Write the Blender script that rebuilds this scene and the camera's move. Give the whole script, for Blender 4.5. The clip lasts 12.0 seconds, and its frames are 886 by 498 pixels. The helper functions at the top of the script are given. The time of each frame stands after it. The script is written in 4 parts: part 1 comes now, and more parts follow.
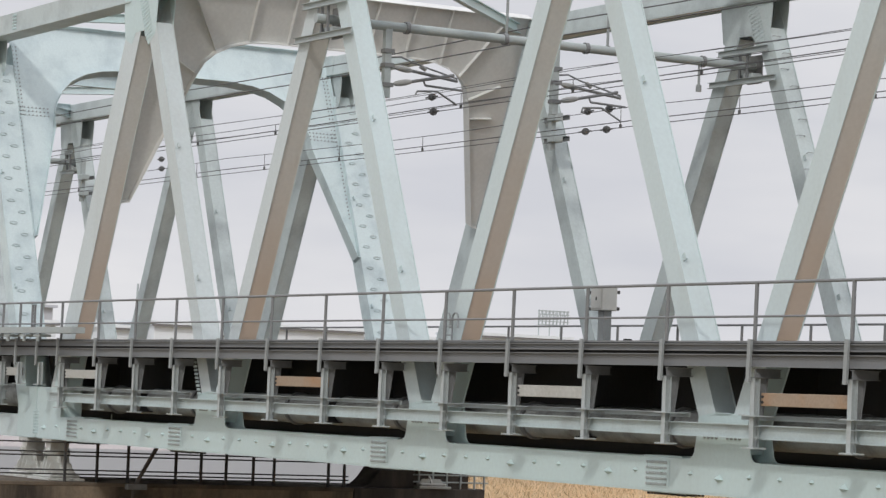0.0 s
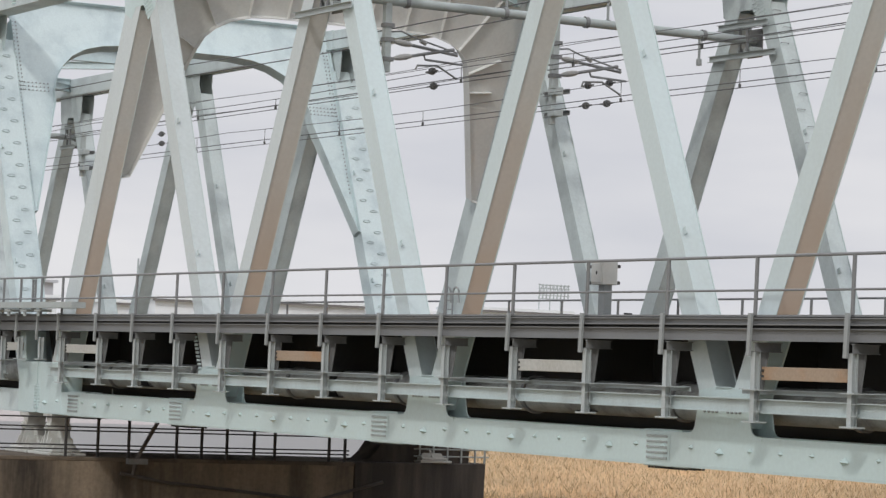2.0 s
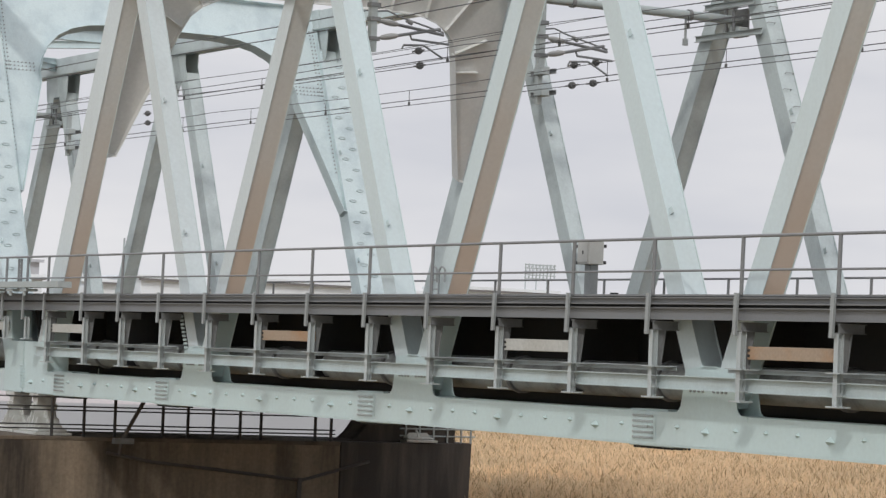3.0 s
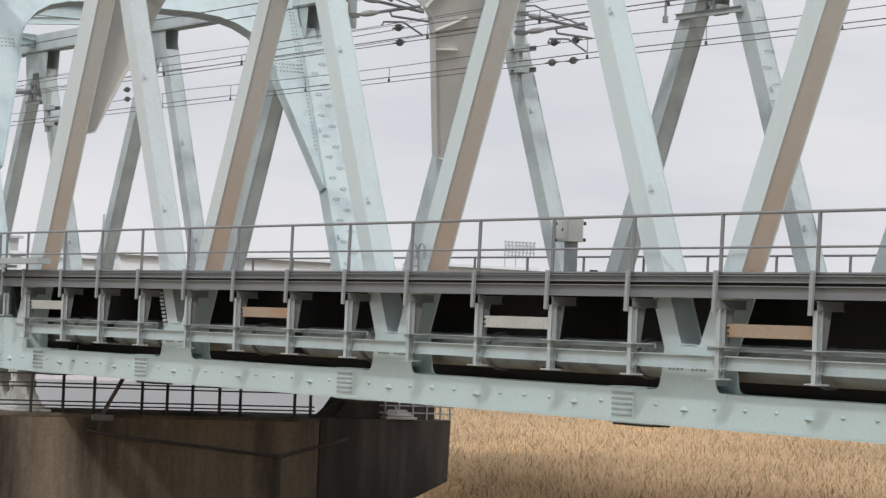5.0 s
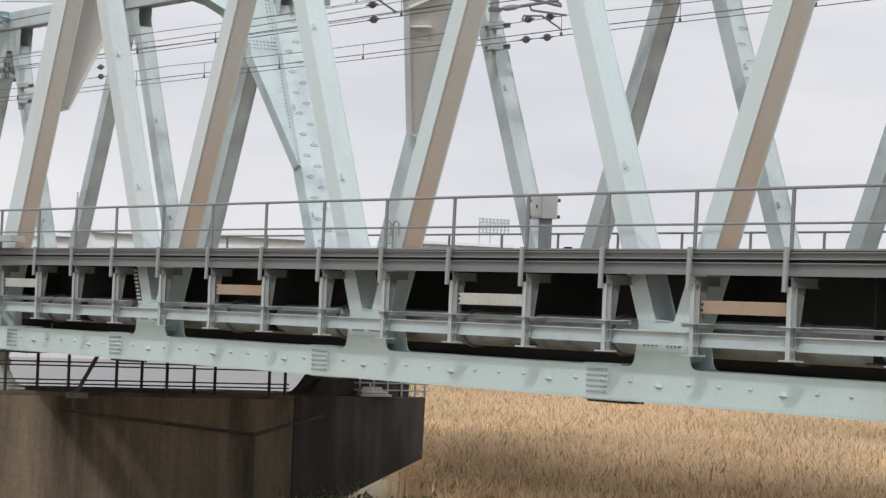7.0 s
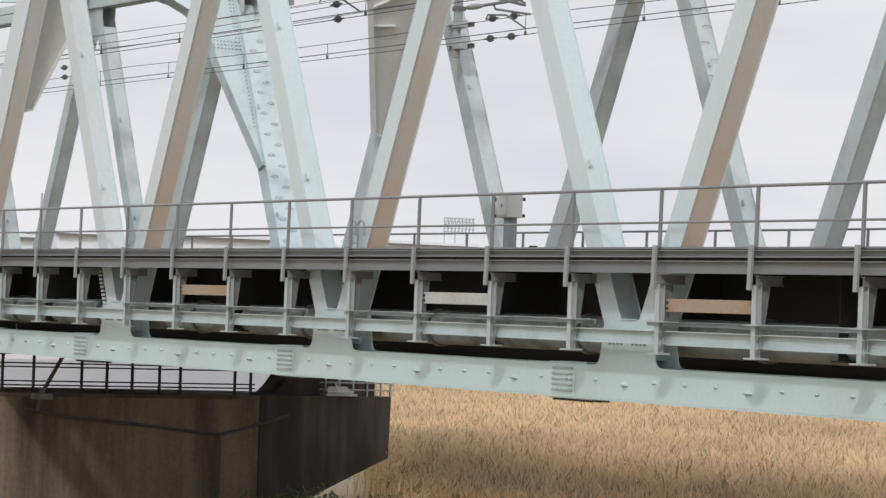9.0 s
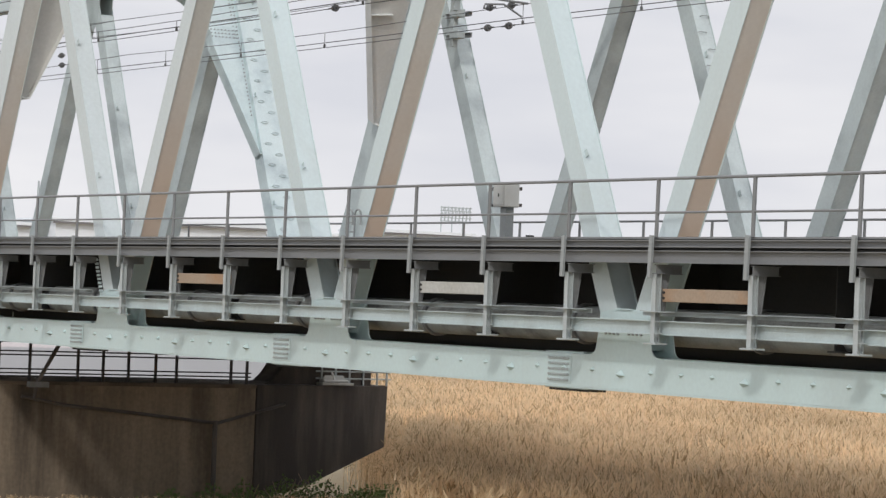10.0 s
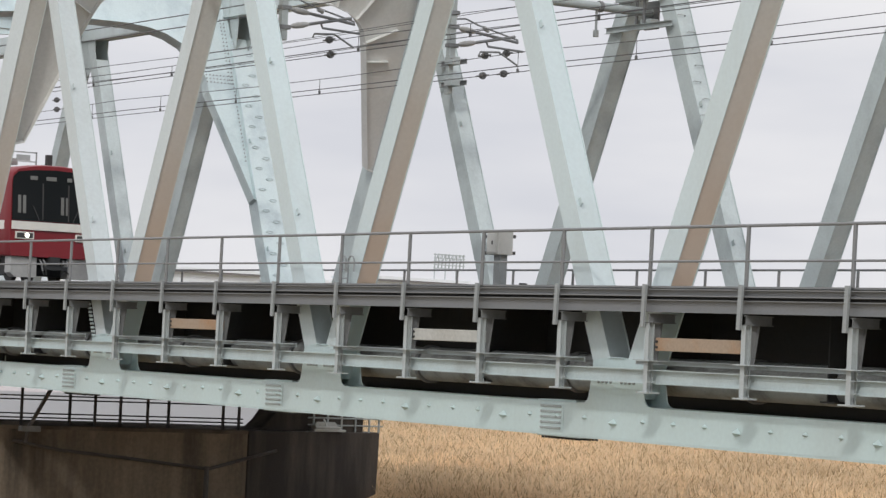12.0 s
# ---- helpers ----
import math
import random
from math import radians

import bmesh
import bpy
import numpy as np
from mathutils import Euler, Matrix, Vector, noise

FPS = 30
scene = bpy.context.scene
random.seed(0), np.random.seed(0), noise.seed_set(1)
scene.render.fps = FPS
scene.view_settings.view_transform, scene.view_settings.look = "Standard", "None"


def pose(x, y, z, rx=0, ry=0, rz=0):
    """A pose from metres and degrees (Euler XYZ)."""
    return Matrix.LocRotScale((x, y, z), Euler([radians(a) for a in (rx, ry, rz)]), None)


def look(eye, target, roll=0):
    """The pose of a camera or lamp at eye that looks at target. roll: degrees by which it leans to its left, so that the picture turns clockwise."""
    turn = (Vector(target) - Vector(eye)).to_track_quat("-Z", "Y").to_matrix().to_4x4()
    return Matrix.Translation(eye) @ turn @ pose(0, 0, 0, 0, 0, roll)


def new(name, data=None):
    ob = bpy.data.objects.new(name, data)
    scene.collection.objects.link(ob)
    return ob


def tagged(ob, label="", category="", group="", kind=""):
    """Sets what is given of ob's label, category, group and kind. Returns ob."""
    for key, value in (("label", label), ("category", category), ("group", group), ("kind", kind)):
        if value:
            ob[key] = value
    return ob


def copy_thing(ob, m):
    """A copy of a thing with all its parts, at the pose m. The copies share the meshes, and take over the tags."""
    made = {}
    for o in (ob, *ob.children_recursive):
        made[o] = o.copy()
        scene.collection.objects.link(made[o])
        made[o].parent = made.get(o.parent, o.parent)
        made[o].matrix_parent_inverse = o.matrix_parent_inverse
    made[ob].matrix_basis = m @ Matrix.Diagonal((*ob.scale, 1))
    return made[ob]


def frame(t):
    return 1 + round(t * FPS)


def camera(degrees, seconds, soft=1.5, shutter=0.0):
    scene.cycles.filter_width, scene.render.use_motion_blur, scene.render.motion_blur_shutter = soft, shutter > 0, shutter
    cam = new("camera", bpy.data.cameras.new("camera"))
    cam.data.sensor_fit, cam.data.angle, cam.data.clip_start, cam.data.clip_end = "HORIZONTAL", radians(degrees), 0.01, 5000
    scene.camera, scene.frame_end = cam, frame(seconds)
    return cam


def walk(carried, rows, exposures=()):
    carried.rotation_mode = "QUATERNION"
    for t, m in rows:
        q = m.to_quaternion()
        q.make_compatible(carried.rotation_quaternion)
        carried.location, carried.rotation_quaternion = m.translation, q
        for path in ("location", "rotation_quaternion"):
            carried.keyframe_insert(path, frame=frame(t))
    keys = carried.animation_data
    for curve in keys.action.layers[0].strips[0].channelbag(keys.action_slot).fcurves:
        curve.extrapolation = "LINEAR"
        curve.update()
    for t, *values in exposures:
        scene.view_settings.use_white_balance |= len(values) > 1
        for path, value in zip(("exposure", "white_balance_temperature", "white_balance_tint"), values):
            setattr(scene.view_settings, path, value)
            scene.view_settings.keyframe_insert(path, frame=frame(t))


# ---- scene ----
cam = camera(17.82, 12.0, soft=1.4)
# the eye stands still on the bank and only turns: seconds, pitch + 90, roll, yaw
EYE = (77.7, -30.63, 6.6)
ROWS = [
    (0.0, 93.040, -2.259, 60.516),
    (0.5, 92.912, -2.306, 60.648),
    (1.0, 92.887, -2.209, 60.498),
    (1.5, 92.722, -2.053, 60.563),
    (2.0, 92.520, -2.180, 60.528),
    (2.5, 92.000, -2.193, 60.478),
    (3.0, 92.118, -2.188, 60.248),
    (5.0, 91.668, -2.288, 59.832),
    (5.5, 91.538, -2.466, 59.670),
    (6.0, 91.262, -2.284, 59.271),
    (6.5, 91.274, -2.171, 59.193),
    (7.0, 91.225, -2.175, 59.315),
    (9.0, 91.235, -1.926, 58.612),
    (9.5, 90.999, -1.889, 58.545),
    (10.0, 91.020, -2.102, 58.541),
    (10.5, 91.099, -2.441, 58.516),
    (11.0, 91.932, -2.694, 58.724),
    (11.5, 92.080, -2.635, 58.698),
    (12.0, 91.984, -2.551, 58.395),
]
walk(cam, [(t, pose(*EYE, rx, ry, rz)) for t, rx, ry, rz in ROWS],
     exposures=[(0.0, 0.05), (3.0, 0.06), (5.5, 0.13), (9.5, 0.21), (10.5, 0.21), (12.0, 0.15)])

# ---- world and sun ----
world = bpy.data.worlds.new("overcast_sky")
scene.world = world
world.use_nodes = True
wn, wl = world.node_tree.nodes, world.node_tree.links
wn.clear()
w_out = wn.new("ShaderNodeOutputWorld")
w_bg = wn.new("ShaderNodeBackground")
w_co = wn.new("ShaderNodeTexCoord")
w_sep = wn.new("ShaderNodeSeparateXYZ")
w_map = wn.new("ShaderNodeMapping")
w_noise = wn.new("ShaderNodeTexNoise")
w_ramp = wn.new("ShaderNodeValToRGB")
w_mix = wn.new("ShaderNodeMix")
w_mix.data_type, w_mix.blend_type = "RGBA", "MULTIPLY"
w_map.inputs["Scale"].default_value = (3.0, 3.0, 14.0)
w_noise.inputs["Scale"].default_value = 1.6
w_noise.inputs["Detail"].default_value = 4.0
w_ramp.color_ramp.elements[0].position, w_ramp.color_ramp.elements[0].color = 0.35, (0.86, 0.87, 0.91, 1)
w_ramp.color_ramp.elements[1].position, w_ramp.color_ramp.elements[1].color = 0.65, (1.05, 1.04, 1.04, 1)
w_grad = wn.new("ShaderNodeValToRGB")
w_grad.color_ramp.elements[0].position, w_grad.color_ramp.elements[0].color = 0.0, (0.695, 0.70, 0.722, 1)
w_grad.color_ramp.elements[1].position, w_grad.color_ramp.elements[1].color = 0.9, (1.24, 1.26, 1.32, 1)
w_low = w_grad.color_ramp.elements.new(0.2)
w_low.color = (0.73, 0.735, 0.755, 1)
wl.new(w_co.outputs["Generated"], w_sep.inputs[0])
wl.new(w_co.outputs["Generated"], w_map.inputs["Vector"])
wl.new(w_map.outputs[0], w_noise.inputs["Vector"])
wl.new(w_noise.outputs["Fac"], w_ramp.inputs[0])
wl.new(w_sep.outputs["Z"], w_grad.inputs[0])
w_mix.inputs[0].default_value = 1.0
wl.new(w_grad.outputs[0], w_mix.inputs[6])
wl.new(w_ramp.outputs[0], w_mix.inputs[7])
wl.new(w_mix.outputs[2], w_bg.inputs["Color"])
w_bg.inputs["Strength"].default_value = 1.0
wl.new(w_bg.outputs[0], w_out.inputs["Surface"])

sun_data = bpy.data.lights.new("sun", "SUN")
sun_data.energy, sun_data.angle, sun_data.color = 1.05, radians(4), (1.0, 0.97, 0.93)
sun = new("sun", sun_data)
sun.matrix_world = look((0, 0, 60), (-0.56 * 50, 0.53 * 50, 60 - 0.636 * 50))


# ---- materials ----
def material(name, color, rough=0.6, metal=0.0, dirt_shade=(0.3, 0.27, 0.23), dirt_shade_amount=0.0, grain=0.1, scale=3.0, bump=0.1, streak=False, spec=0.5):
    """A surface with fine grain, broad stains, painted dapple on some, and a little relief."""
    m = bpy.data.materials.new(name)
    m.use_nodes = True
    nt = m.node_tree
    n, l = nt.nodes, nt.links
    b = n["Principled BSDF"]
    b.inputs["Roughness"].default_value, b.inputs["Metallic"].default_value = rough, metal
    b.inputs["Specular IOR Level"].default_value = spec
    co = n.new("ShaderNodeTexCoord")
    mp = n.new("ShaderNodeMapping")
    l.new(co.outputs["Object"], mp.inputs["Vector"])
    if streak:
        mp.inputs["Scale"].default_value = (1, 1, 0.12)
    big = n.new("ShaderNodeTexNoise")
    big.inputs["Scale"].default_value, big.inputs["Detail"].default_value, big.inputs["Roughness"].default_value = scale * 0.35, 6, 0.62
    fine = n.new("ShaderNodeTexNoise")
    fine.inputs["Scale"].default_value, fine.inputs["Detail"].default_value = scale * 7, 5
    l.new(mp.outputs[0], big.inputs["Vector"])
    l.new(co.outputs["Object"], fine.inputs["Vector"])
    ramp = n.new("ShaderNodeValToRGB")
    ramp.color_ramp.elements[0].position, ramp.color_ramp.elements[1].position = 0.46, 0.74
    l.new(big.outputs["Fac"], ramp.inputs[0])
    amt = n.new("ShaderNodeMath")
    amt.operation = "MULTIPLY"
    amt.inputs[1].default_value = dirt_shade_amount
    l.new(ramp.outputs[0], amt.inputs[0])
    mix = n.new("ShaderNodeMix")
    mix.data_type = "RGBA"
    mix.inputs[6].default_value, mix.inputs[7].default_value = (*color, 1), (*dirt_shade, 1)
    l.new(amt.outputs[0], mix.inputs[0])
    g = n.new("ShaderNodeMapRange")
    g.inputs[1].default_value, g.inputs[2].default_value = 0.25, 0.75
    g.inputs[3].default_value, g.inputs[4].default_value = 1 - grain, 1 + grain
    l.new(fine.outputs["Fac"], g.inputs[0])
    info = n.new("ShaderNodeObjectInfo")
    rnd = n.new("ShaderNodeMapRange")
    rnd.inputs[3].default_value, rnd.inputs[4].default_value = 1 - grain * 0.5, 1 + grain * 0.5
    l.new(info.outputs["Random"], rnd.inputs[0])
    both = n.new("ShaderNodeMath")
    both.operation = "MULTIPLY"
    l.new(g.outputs[0], both.inputs[0])
    l.new(rnd.outputs[0], both.inputs[1])
    sc = n.new("ShaderNodeVectorMath")
    sc.operation = "SCALE"
    l.new(mix.outputs[2], sc.inputs[0])
    l.new(both.outputs[0], sc.inputs["Scale"])
    l.new(sc.outputs[0], b.inputs["Base Color"])
    if bump:
        bp = n.new("ShaderNodeBump")
        bp.inputs["Strength"].default_value, bp.inputs["Distance"].default_value = bump, 0.02
        l.new(fine.outputs["Fac"], bp.inputs["Height"])
        l.new(bp.outputs[0], b.inputs["Normal"])
    return m


PAINT = material("mint_grey_paint", (0.55, 0.67, 0.67), 0.38, dirt_shade=(0.45, 0.51, 0.50), dirt_shade_amount=0.45, grain=0.04, scale=1.6, bump=0.05, streak=True)
# the blotches paint in dappled sun shadow on the older span
PAINT_OLD = material("dappled_mint_paint", (0.58, 0.67, 0.68), 0.5, dirt_shade=(0.31, 0.39, 0.43), dirt_shade_amount=0.65, grain=0.05, scale=2.4, bump=0.06)
PAINT_GREY = material("warm_grey_paint", (0.68, 0.68, 0.66), 0.5, dirt_shade=(0.52, 0.52, 0.50), dirt_shade_amount=0.5, grain=0.05, scale=1.4, bump=0.05)
PAINT_LEG = material("pale_mint_grey_paint", (0.57, 0.655, 0.665), 0.40, dirt_shade=(0.47, 0.51, 0.49), dirt_shade_amount=0.45, grain=0.04, scale=1.6, bump=0.05, streak=True)
PAINT_COOL = material("cool_grey_paint", (0.565, 0.62, 0.625), 0.45, dirt_shade=(0.45, 0.47, 0.45), dirt_shade_amount=0.5, grain=0.05, scale=1.5, bump=0.05, streak=True)
# large blotches stand in for soft member shadows across the far truss
PAINT_FAR = material("dappled_grey_green_paint", (0.50, 0.56, 0.56), 0.55, dirt_shade=(0.27, 0.30, 0.31), dirt_shade_amount=0.6, grain=0.06, scale=2.2, bump=0.06)
PAINT_RIM = material("shadowed_hole_rim", (0.44, 0.52, 0.53), 0.6, grain=0.05, bump=0.0)
# stained concrete with the shade of its faces put into the near-black colour
PIER_BLACK = material("shade_black_stained_concrete", (0.045, 0.038, 0.033), 0.9, dirt_shade=(0.15, 0.125, 0.10), dirt_shade_amount=0.8, grain=0.1, scale=2.6, bump=0.3, streak=True)
STEEL_DARK = material("shaded_grey_steel", (0.22, 0.225, 0.225), 0.6, dirt_shade=(0.07, 0.07, 0.07), dirt_shade_amount=0.5, grain=0.08, scale=4, bump=0.05)
GALV = material("galvanised_steel", (0.20, 0.206, 0.21), 0.55, 0.0, dirt_shade=(0.2, 0.2, 0.19), dirt_shade_amount=0.5, grain=0.08, scale=4, bump=0.05, streak=True)
STEEL_MID = material("mid_grey_steel", (0.29, 0.31, 0.31), 0.55, dirt_shade=(0.2, 0.2, 0.19), dirt_shade_amount=0.4, grain=0.08, scale=4, bump=0.05)
GALV_PALE = material("pale_weathered_steel", (0.39, 0.43, 0.43), 0.6, 0.0, dirt_shade=(0.3, 0.29, 0.27), dirt_shade_amount=0.45, grain=0.08, scale=4, bump=0.05)
# near black because the under-deck shade is put into its colour too
DARK_STEEL = material("grimy_shade_dark_steel", (0.036, 0.038, 0.04), 0.8, dirt_shade=(0.05, 0.045, 0.04), dirt_shade_amount=0.6, grain=0.1, scale=2, bump=0.1)
IRON = material("blackened_iron", (0.045, 0.045, 0.045), 0.6, dirt_shade=(0.09, 0.06, 0.04), dirt_shade_amount=0.4, grain=0.1, scale=4, bump=0.1)
WOOD = material("weathered_plank_wood", (0.34, 0.26, 0.19), 0.8, dirt_shade=(0.38, 0.17, 0.05), dirt_shade_amount=0.75, grain=0.12, scale=2.4, bump=0.25)
WOOD_GREY = material("silvered_plank_wood", (0.45, 0.45, 0.42), 0.85, dirt_shade=(0.33, 0.31, 0.27), dirt_shade_amount=0.6, grain=0.1, scale=2, bump=0.25)
# stains and the deck's shade on the pier top, both in the colour
COPING = material("stained_shade_concrete", (0.15, 0.12, 0.09), 0.9, dirt_shade=(0.04, 0.032, 0.025), dirt_shade_amount=0.9, grain=0.1, scale=2.5, bump=0.3)
BEARING = material("dusty_pale_steel", (0.55, 0.56, 0.53), 0.7, dirt_shade=(0.30, 0.24, 0.19), dirt_shade_amount=0.6, grain=0.08, scale=5, bump=0.05)
BEAM_PAINT = material("faded_mint_paint", (0.45, 0.52, 0.52), 0.5, dirt_shade=(0.28, 0.29, 0.28), dirt_shade_amount=0.5, grain=0.06, scale=3, bump=0.05)
RAIL_GREY = material("rusted_grey_pipe", (0.11, 0.10, 0.09), 0.7, dirt_shade=(0.06, 0.04, 0.03), dirt_shade_amount=0.6, grain=0.1, scale=4, bump=0.1)
STUB = material("pale_grey_steel", (0.42, 0.455, 0.455), 0.6, dirt_shade=(0.3, 0.3, 0.29), dirt_shade_amount=0.45, grain=0.08, scale=4, bump=0.05)
CONCRETE = material("stained_concrete", (0.275, 0.22, 0.16), 0.9, dirt_shade=(0.03, 0.024, 0.019), dirt_shade_amount=0.95, grain=0.15, scale=1.3, bump=0.4, streak=True)
for node in CONCRETE.node_tree.nodes:
    if node.bl_idname == "ShaderNodeValToRGB":
        node.color_ramp.elements[0].position, node.color_ramp.elements[1].position = 0.385, 0.63
SLAB = material("grimy_deck_concrete", (0.08, 0.08, 0.078), 0.9, dirt_shade=(0.06, 0.055, 0.05), dirt_shade_amount=0.6, grain=0.1, scale=2, bump=0.2)
SOIL = material("dry_straw_soil", (0.27, 0.22, 0.14), 0.95, dirt_shade=(0.24, 0.21, 0.12), dirt_shade_amount=0.7, grain=0.2, scale=0.6, bump=0.5)
# the dark blotches are painted shadows of the brackets in front
PIPE = material("shadow_blotched_pipe", (0.40, 0.42, 0.41), 0.6, dirt_shade=(0.07, 0.065, 0.06), dirt_shade_amount=0.85, grain=0.1, scale=3.5, bump=0.05)
PORCELAIN = material("grey_porcelain", (0.33, 0.33, 0.32), 0.3, grain=0.05, scale=5, bump=0.0, dirt_shade_amount=0.3)
RUBBER = material("dark_weight_disc", (0.14, 0.14, 0.14), 0.6, grain=0.05, bump=0.0)
WIRE = material("dark_copper_wire", (0.12, 0.12, 0.12), 0.5, 0.3, grain=0.05, bump=0.0)
CABINET = material("pale_grey_enamel", (0.58, 0.58, 0.55), 0.45, dirt_shade=(0.4, 0.38, 0.34), dirt_shade_amount=0.4, grain=0.04, scale=3, bump=0.03)


def tanned_paint():
    """Grey paint that turns browner low on the member, mint below the deck."""
    m = material("brown_graded_paint", (0.67, 0.67, 0.645), 0.5, dirt_shade=(0.63, 0.60, 0.56), dirt_shade_amount=0.5, grain=0.05, scale=1.5, bump=0.05)
    n, l = m.node_tree.nodes, m.node_tree.links
    b = n["Principled BSDF"]
    src = b.inputs["Base Color"].links[0].from_socket
    co = n.new("ShaderNodeTexCoord")
    sep = n.new("ShaderNodeSeparateXYZ")
    l.new(co.outputs["Object"], sep.inputs[0])
    ns = n.new("ShaderNodeTexNoise")
    ns.inputs["Scale"].default_value, ns.inputs["Detail"].default_value = 0.5, 5
    l.new(co.outputs["Object"], ns.inputs["Vector"])
    ad = n.new("ShaderNodeMath")
    ad.operation = "MULTIPLY_ADD"
    ad.inputs[1].default_value = 4.0
    l.new(ns.outputs["Fac"], ad.inputs[0])
    l.new(sep.outputs["Z"], ad.inputs[2])
    mr = n.new("ShaderNodeMapRange")
    mr.inputs[1].default_value, mr.inputs[2].default_value, mr.inputs[3].default_value, mr.inputs[4].default_value = 9.6, 15.6, 0.95, 0.0
    l.new(ad.outputs[0], mr.inputs[0])
    mix = n.new("ShaderNodeMix")
    mix.data_type = "RGBA"
    mix.inputs[7].default_value = (0.62, 0.46, 0.335, 1)
    l.new(mr.outputs[0], mix.inputs[0])
    l.new(src, mix.inputs[6])
    cut = n.new("ShaderNodeMapRange")
    cut.inputs[1].default_value, cut.inputs[2].default_value = 7.6, 7.9
    l.new(sep.outputs["Z"], cut.inputs[0])
    low = n.new("ShaderNodeMix")
    low.data_type = "RGBA"
    low.inputs[6].default_value = (0.50, 0.60, 0.60, 1)
    l.new(cut.outputs[0], low.inputs[0])
    l.new(mix.outputs[2], low.inputs[7])
    l.new(low.outputs[2], b.inputs["Base Color"])
    return m


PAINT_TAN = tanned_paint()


# ---- mesh tools ----
class Shape:
    """Collects vertices and faces of one mesh."""

    def __init__(self):
        self.v, self.f = [], []

    def add(self, vs, fs):
        k = len(self.v)
        self.v += [tuple(p) for p in vs]
        self.f += [tuple(k + i for i in q) for q in fs]
        return self

    def box(self, x0, x1, y0, y1, z0, z1):
        vs = [(x, y, z) for x in (x0, x1) for y in (y0, y1) for z in (z0, z1)]
        return self.add(vs, [(0, 1, 3, 2), (4, 6, 7, 5), (0, 4, 5, 1), (2, 3, 7, 6), (0, 2, 6, 4), (1, 5, 7, 3)])

    def plate(self, pts, y0, y1):
        """A polygon in the xz plane, given clockwise or not, between two depths."""
        n = len(pts)
        vs = [(x, y0, z) for x, z in pts] + [(x, y1, z) for x, z in pts]
        return self.add(vs, [tuple(range(n)), tuple(reversed(range(n, 2 * n)))] + [(i, i + n, (i + 1) % n + n, (i + 1) % n) for i in range(n)])

    def slice(self, pts, x0, x1):
        """A polygon in the yz plane between two x."""
        n = len(pts)
        vs = [(x0, y, z) for y, z in pts] + [(x1, y, z) for y, z in pts]
        return self.add(vs, [tuple(range(n)), tuple(reversed(range(n, 2 * n)))] + [(i, i + n, (i + 1) % n + n, (i + 1) % n) for i in range(n)])

    def bar(self, a, b, w, h, side=(0, 1, 0)):
        """A square bar from a to b, h along side and w across it."""
        a, b = Vector(a), Vector(b)
        d = (b - a).normalized()
        s = Vector(side)
        s = (s - s.dot(d) * d).normalized()
        u = d.cross(s)
        vs = [p + s * (i * h / 2) + u * (j * w / 2) for p in (a, b) for i, j in ((-1, -1), (1, -1), (1, 1), (-1, 1))]
        return self.add(vs, [(3, 2, 1, 0), (4, 5, 6, 7), (0, 1, 5, 4), (1, 2, 6, 5), (2, 3, 7, 6), (3, 0, 4, 7)])

    def tube(self, a, b, r, n=10, r2=None):
        a, b = Vector(a), Vector(b)
        d = (b - a).normalized()
        s = d.orthogonal().normalized()
        u = d.cross(s)
        r2 = r if r2 is None else r2
        vs = [p + (s * math.cos(6.2832 * i / n) + u * math.sin(6.2832 * i / n)) * q for p, q in ((a, r), (b, r2)) for i in range(n)]
        return self.add(vs, [tuple(reversed(range(n))), tuple(range(n, 2 * n))] + [(i, (i + 1) % n, (i + 1) % n + n, i + n) for i in range(n)])

    def path(self, pts, r, n=6):
        """One bent tube through the points."""
        pts = [Vector(p) for p in pts]
        m = len(pts)
        vs = []
        s = (pts[1] - pts[0]).orthogonal().normalized()
        for i, p in enumerate(pts):
            d = (pts[min(i + 1, m - 1)] - pts[max(i - 1, 0)]).normalized()
            s = (s - s.dot(d) * d).normalized()
            u = d.cross(s)
            vs += [p + (s * math.cos(6.2832 * j / n) + u * math.sin(6.2832 * j / n)) * r for j in range(n)]
        fs = [(i * n + j, i * n + (j + 1) % n, (i + 1) * n + (j + 1) % n, (i + 1) * n + j) for i in range(m - 1) for j in range(n)]
        return self.add(vs, fs + [tuple(reversed(range(n))), tuple(range((m - 1) * n, m * n))])

    def ibeam(self, a, b, w, h, t=0.02, up=(0, 0, 1)):
        """An I beam of height h along up and flange width w."""
        u = Vector(up)
        a, b = Vector(a), Vector(b)
        d = (b - a).normalized()
        u = (u - u.dot(d) * d).normalized()
        s = d.cross(u)
        w, h, q = w / 2, h / 2, t / 2
        ring = [(-w, -h), (w, -h), (w, t - h), (q, t - h), (q, h - t), (w, h - t), (w, h), (-w, h), (-w, h - t), (-q, h - t), (-q, t - h), (-w, t - h)]
        n = len(ring)
        vs = [p + s * i + u * j for p in (a, b) for i, j in ring]
        return self.add(vs, [tuple(range(n)), tuple(reversed(range(n, 2 * n)))] + [(i, i + n, (i + 1) % n + n, (i + 1) % n) for i in range(n)])


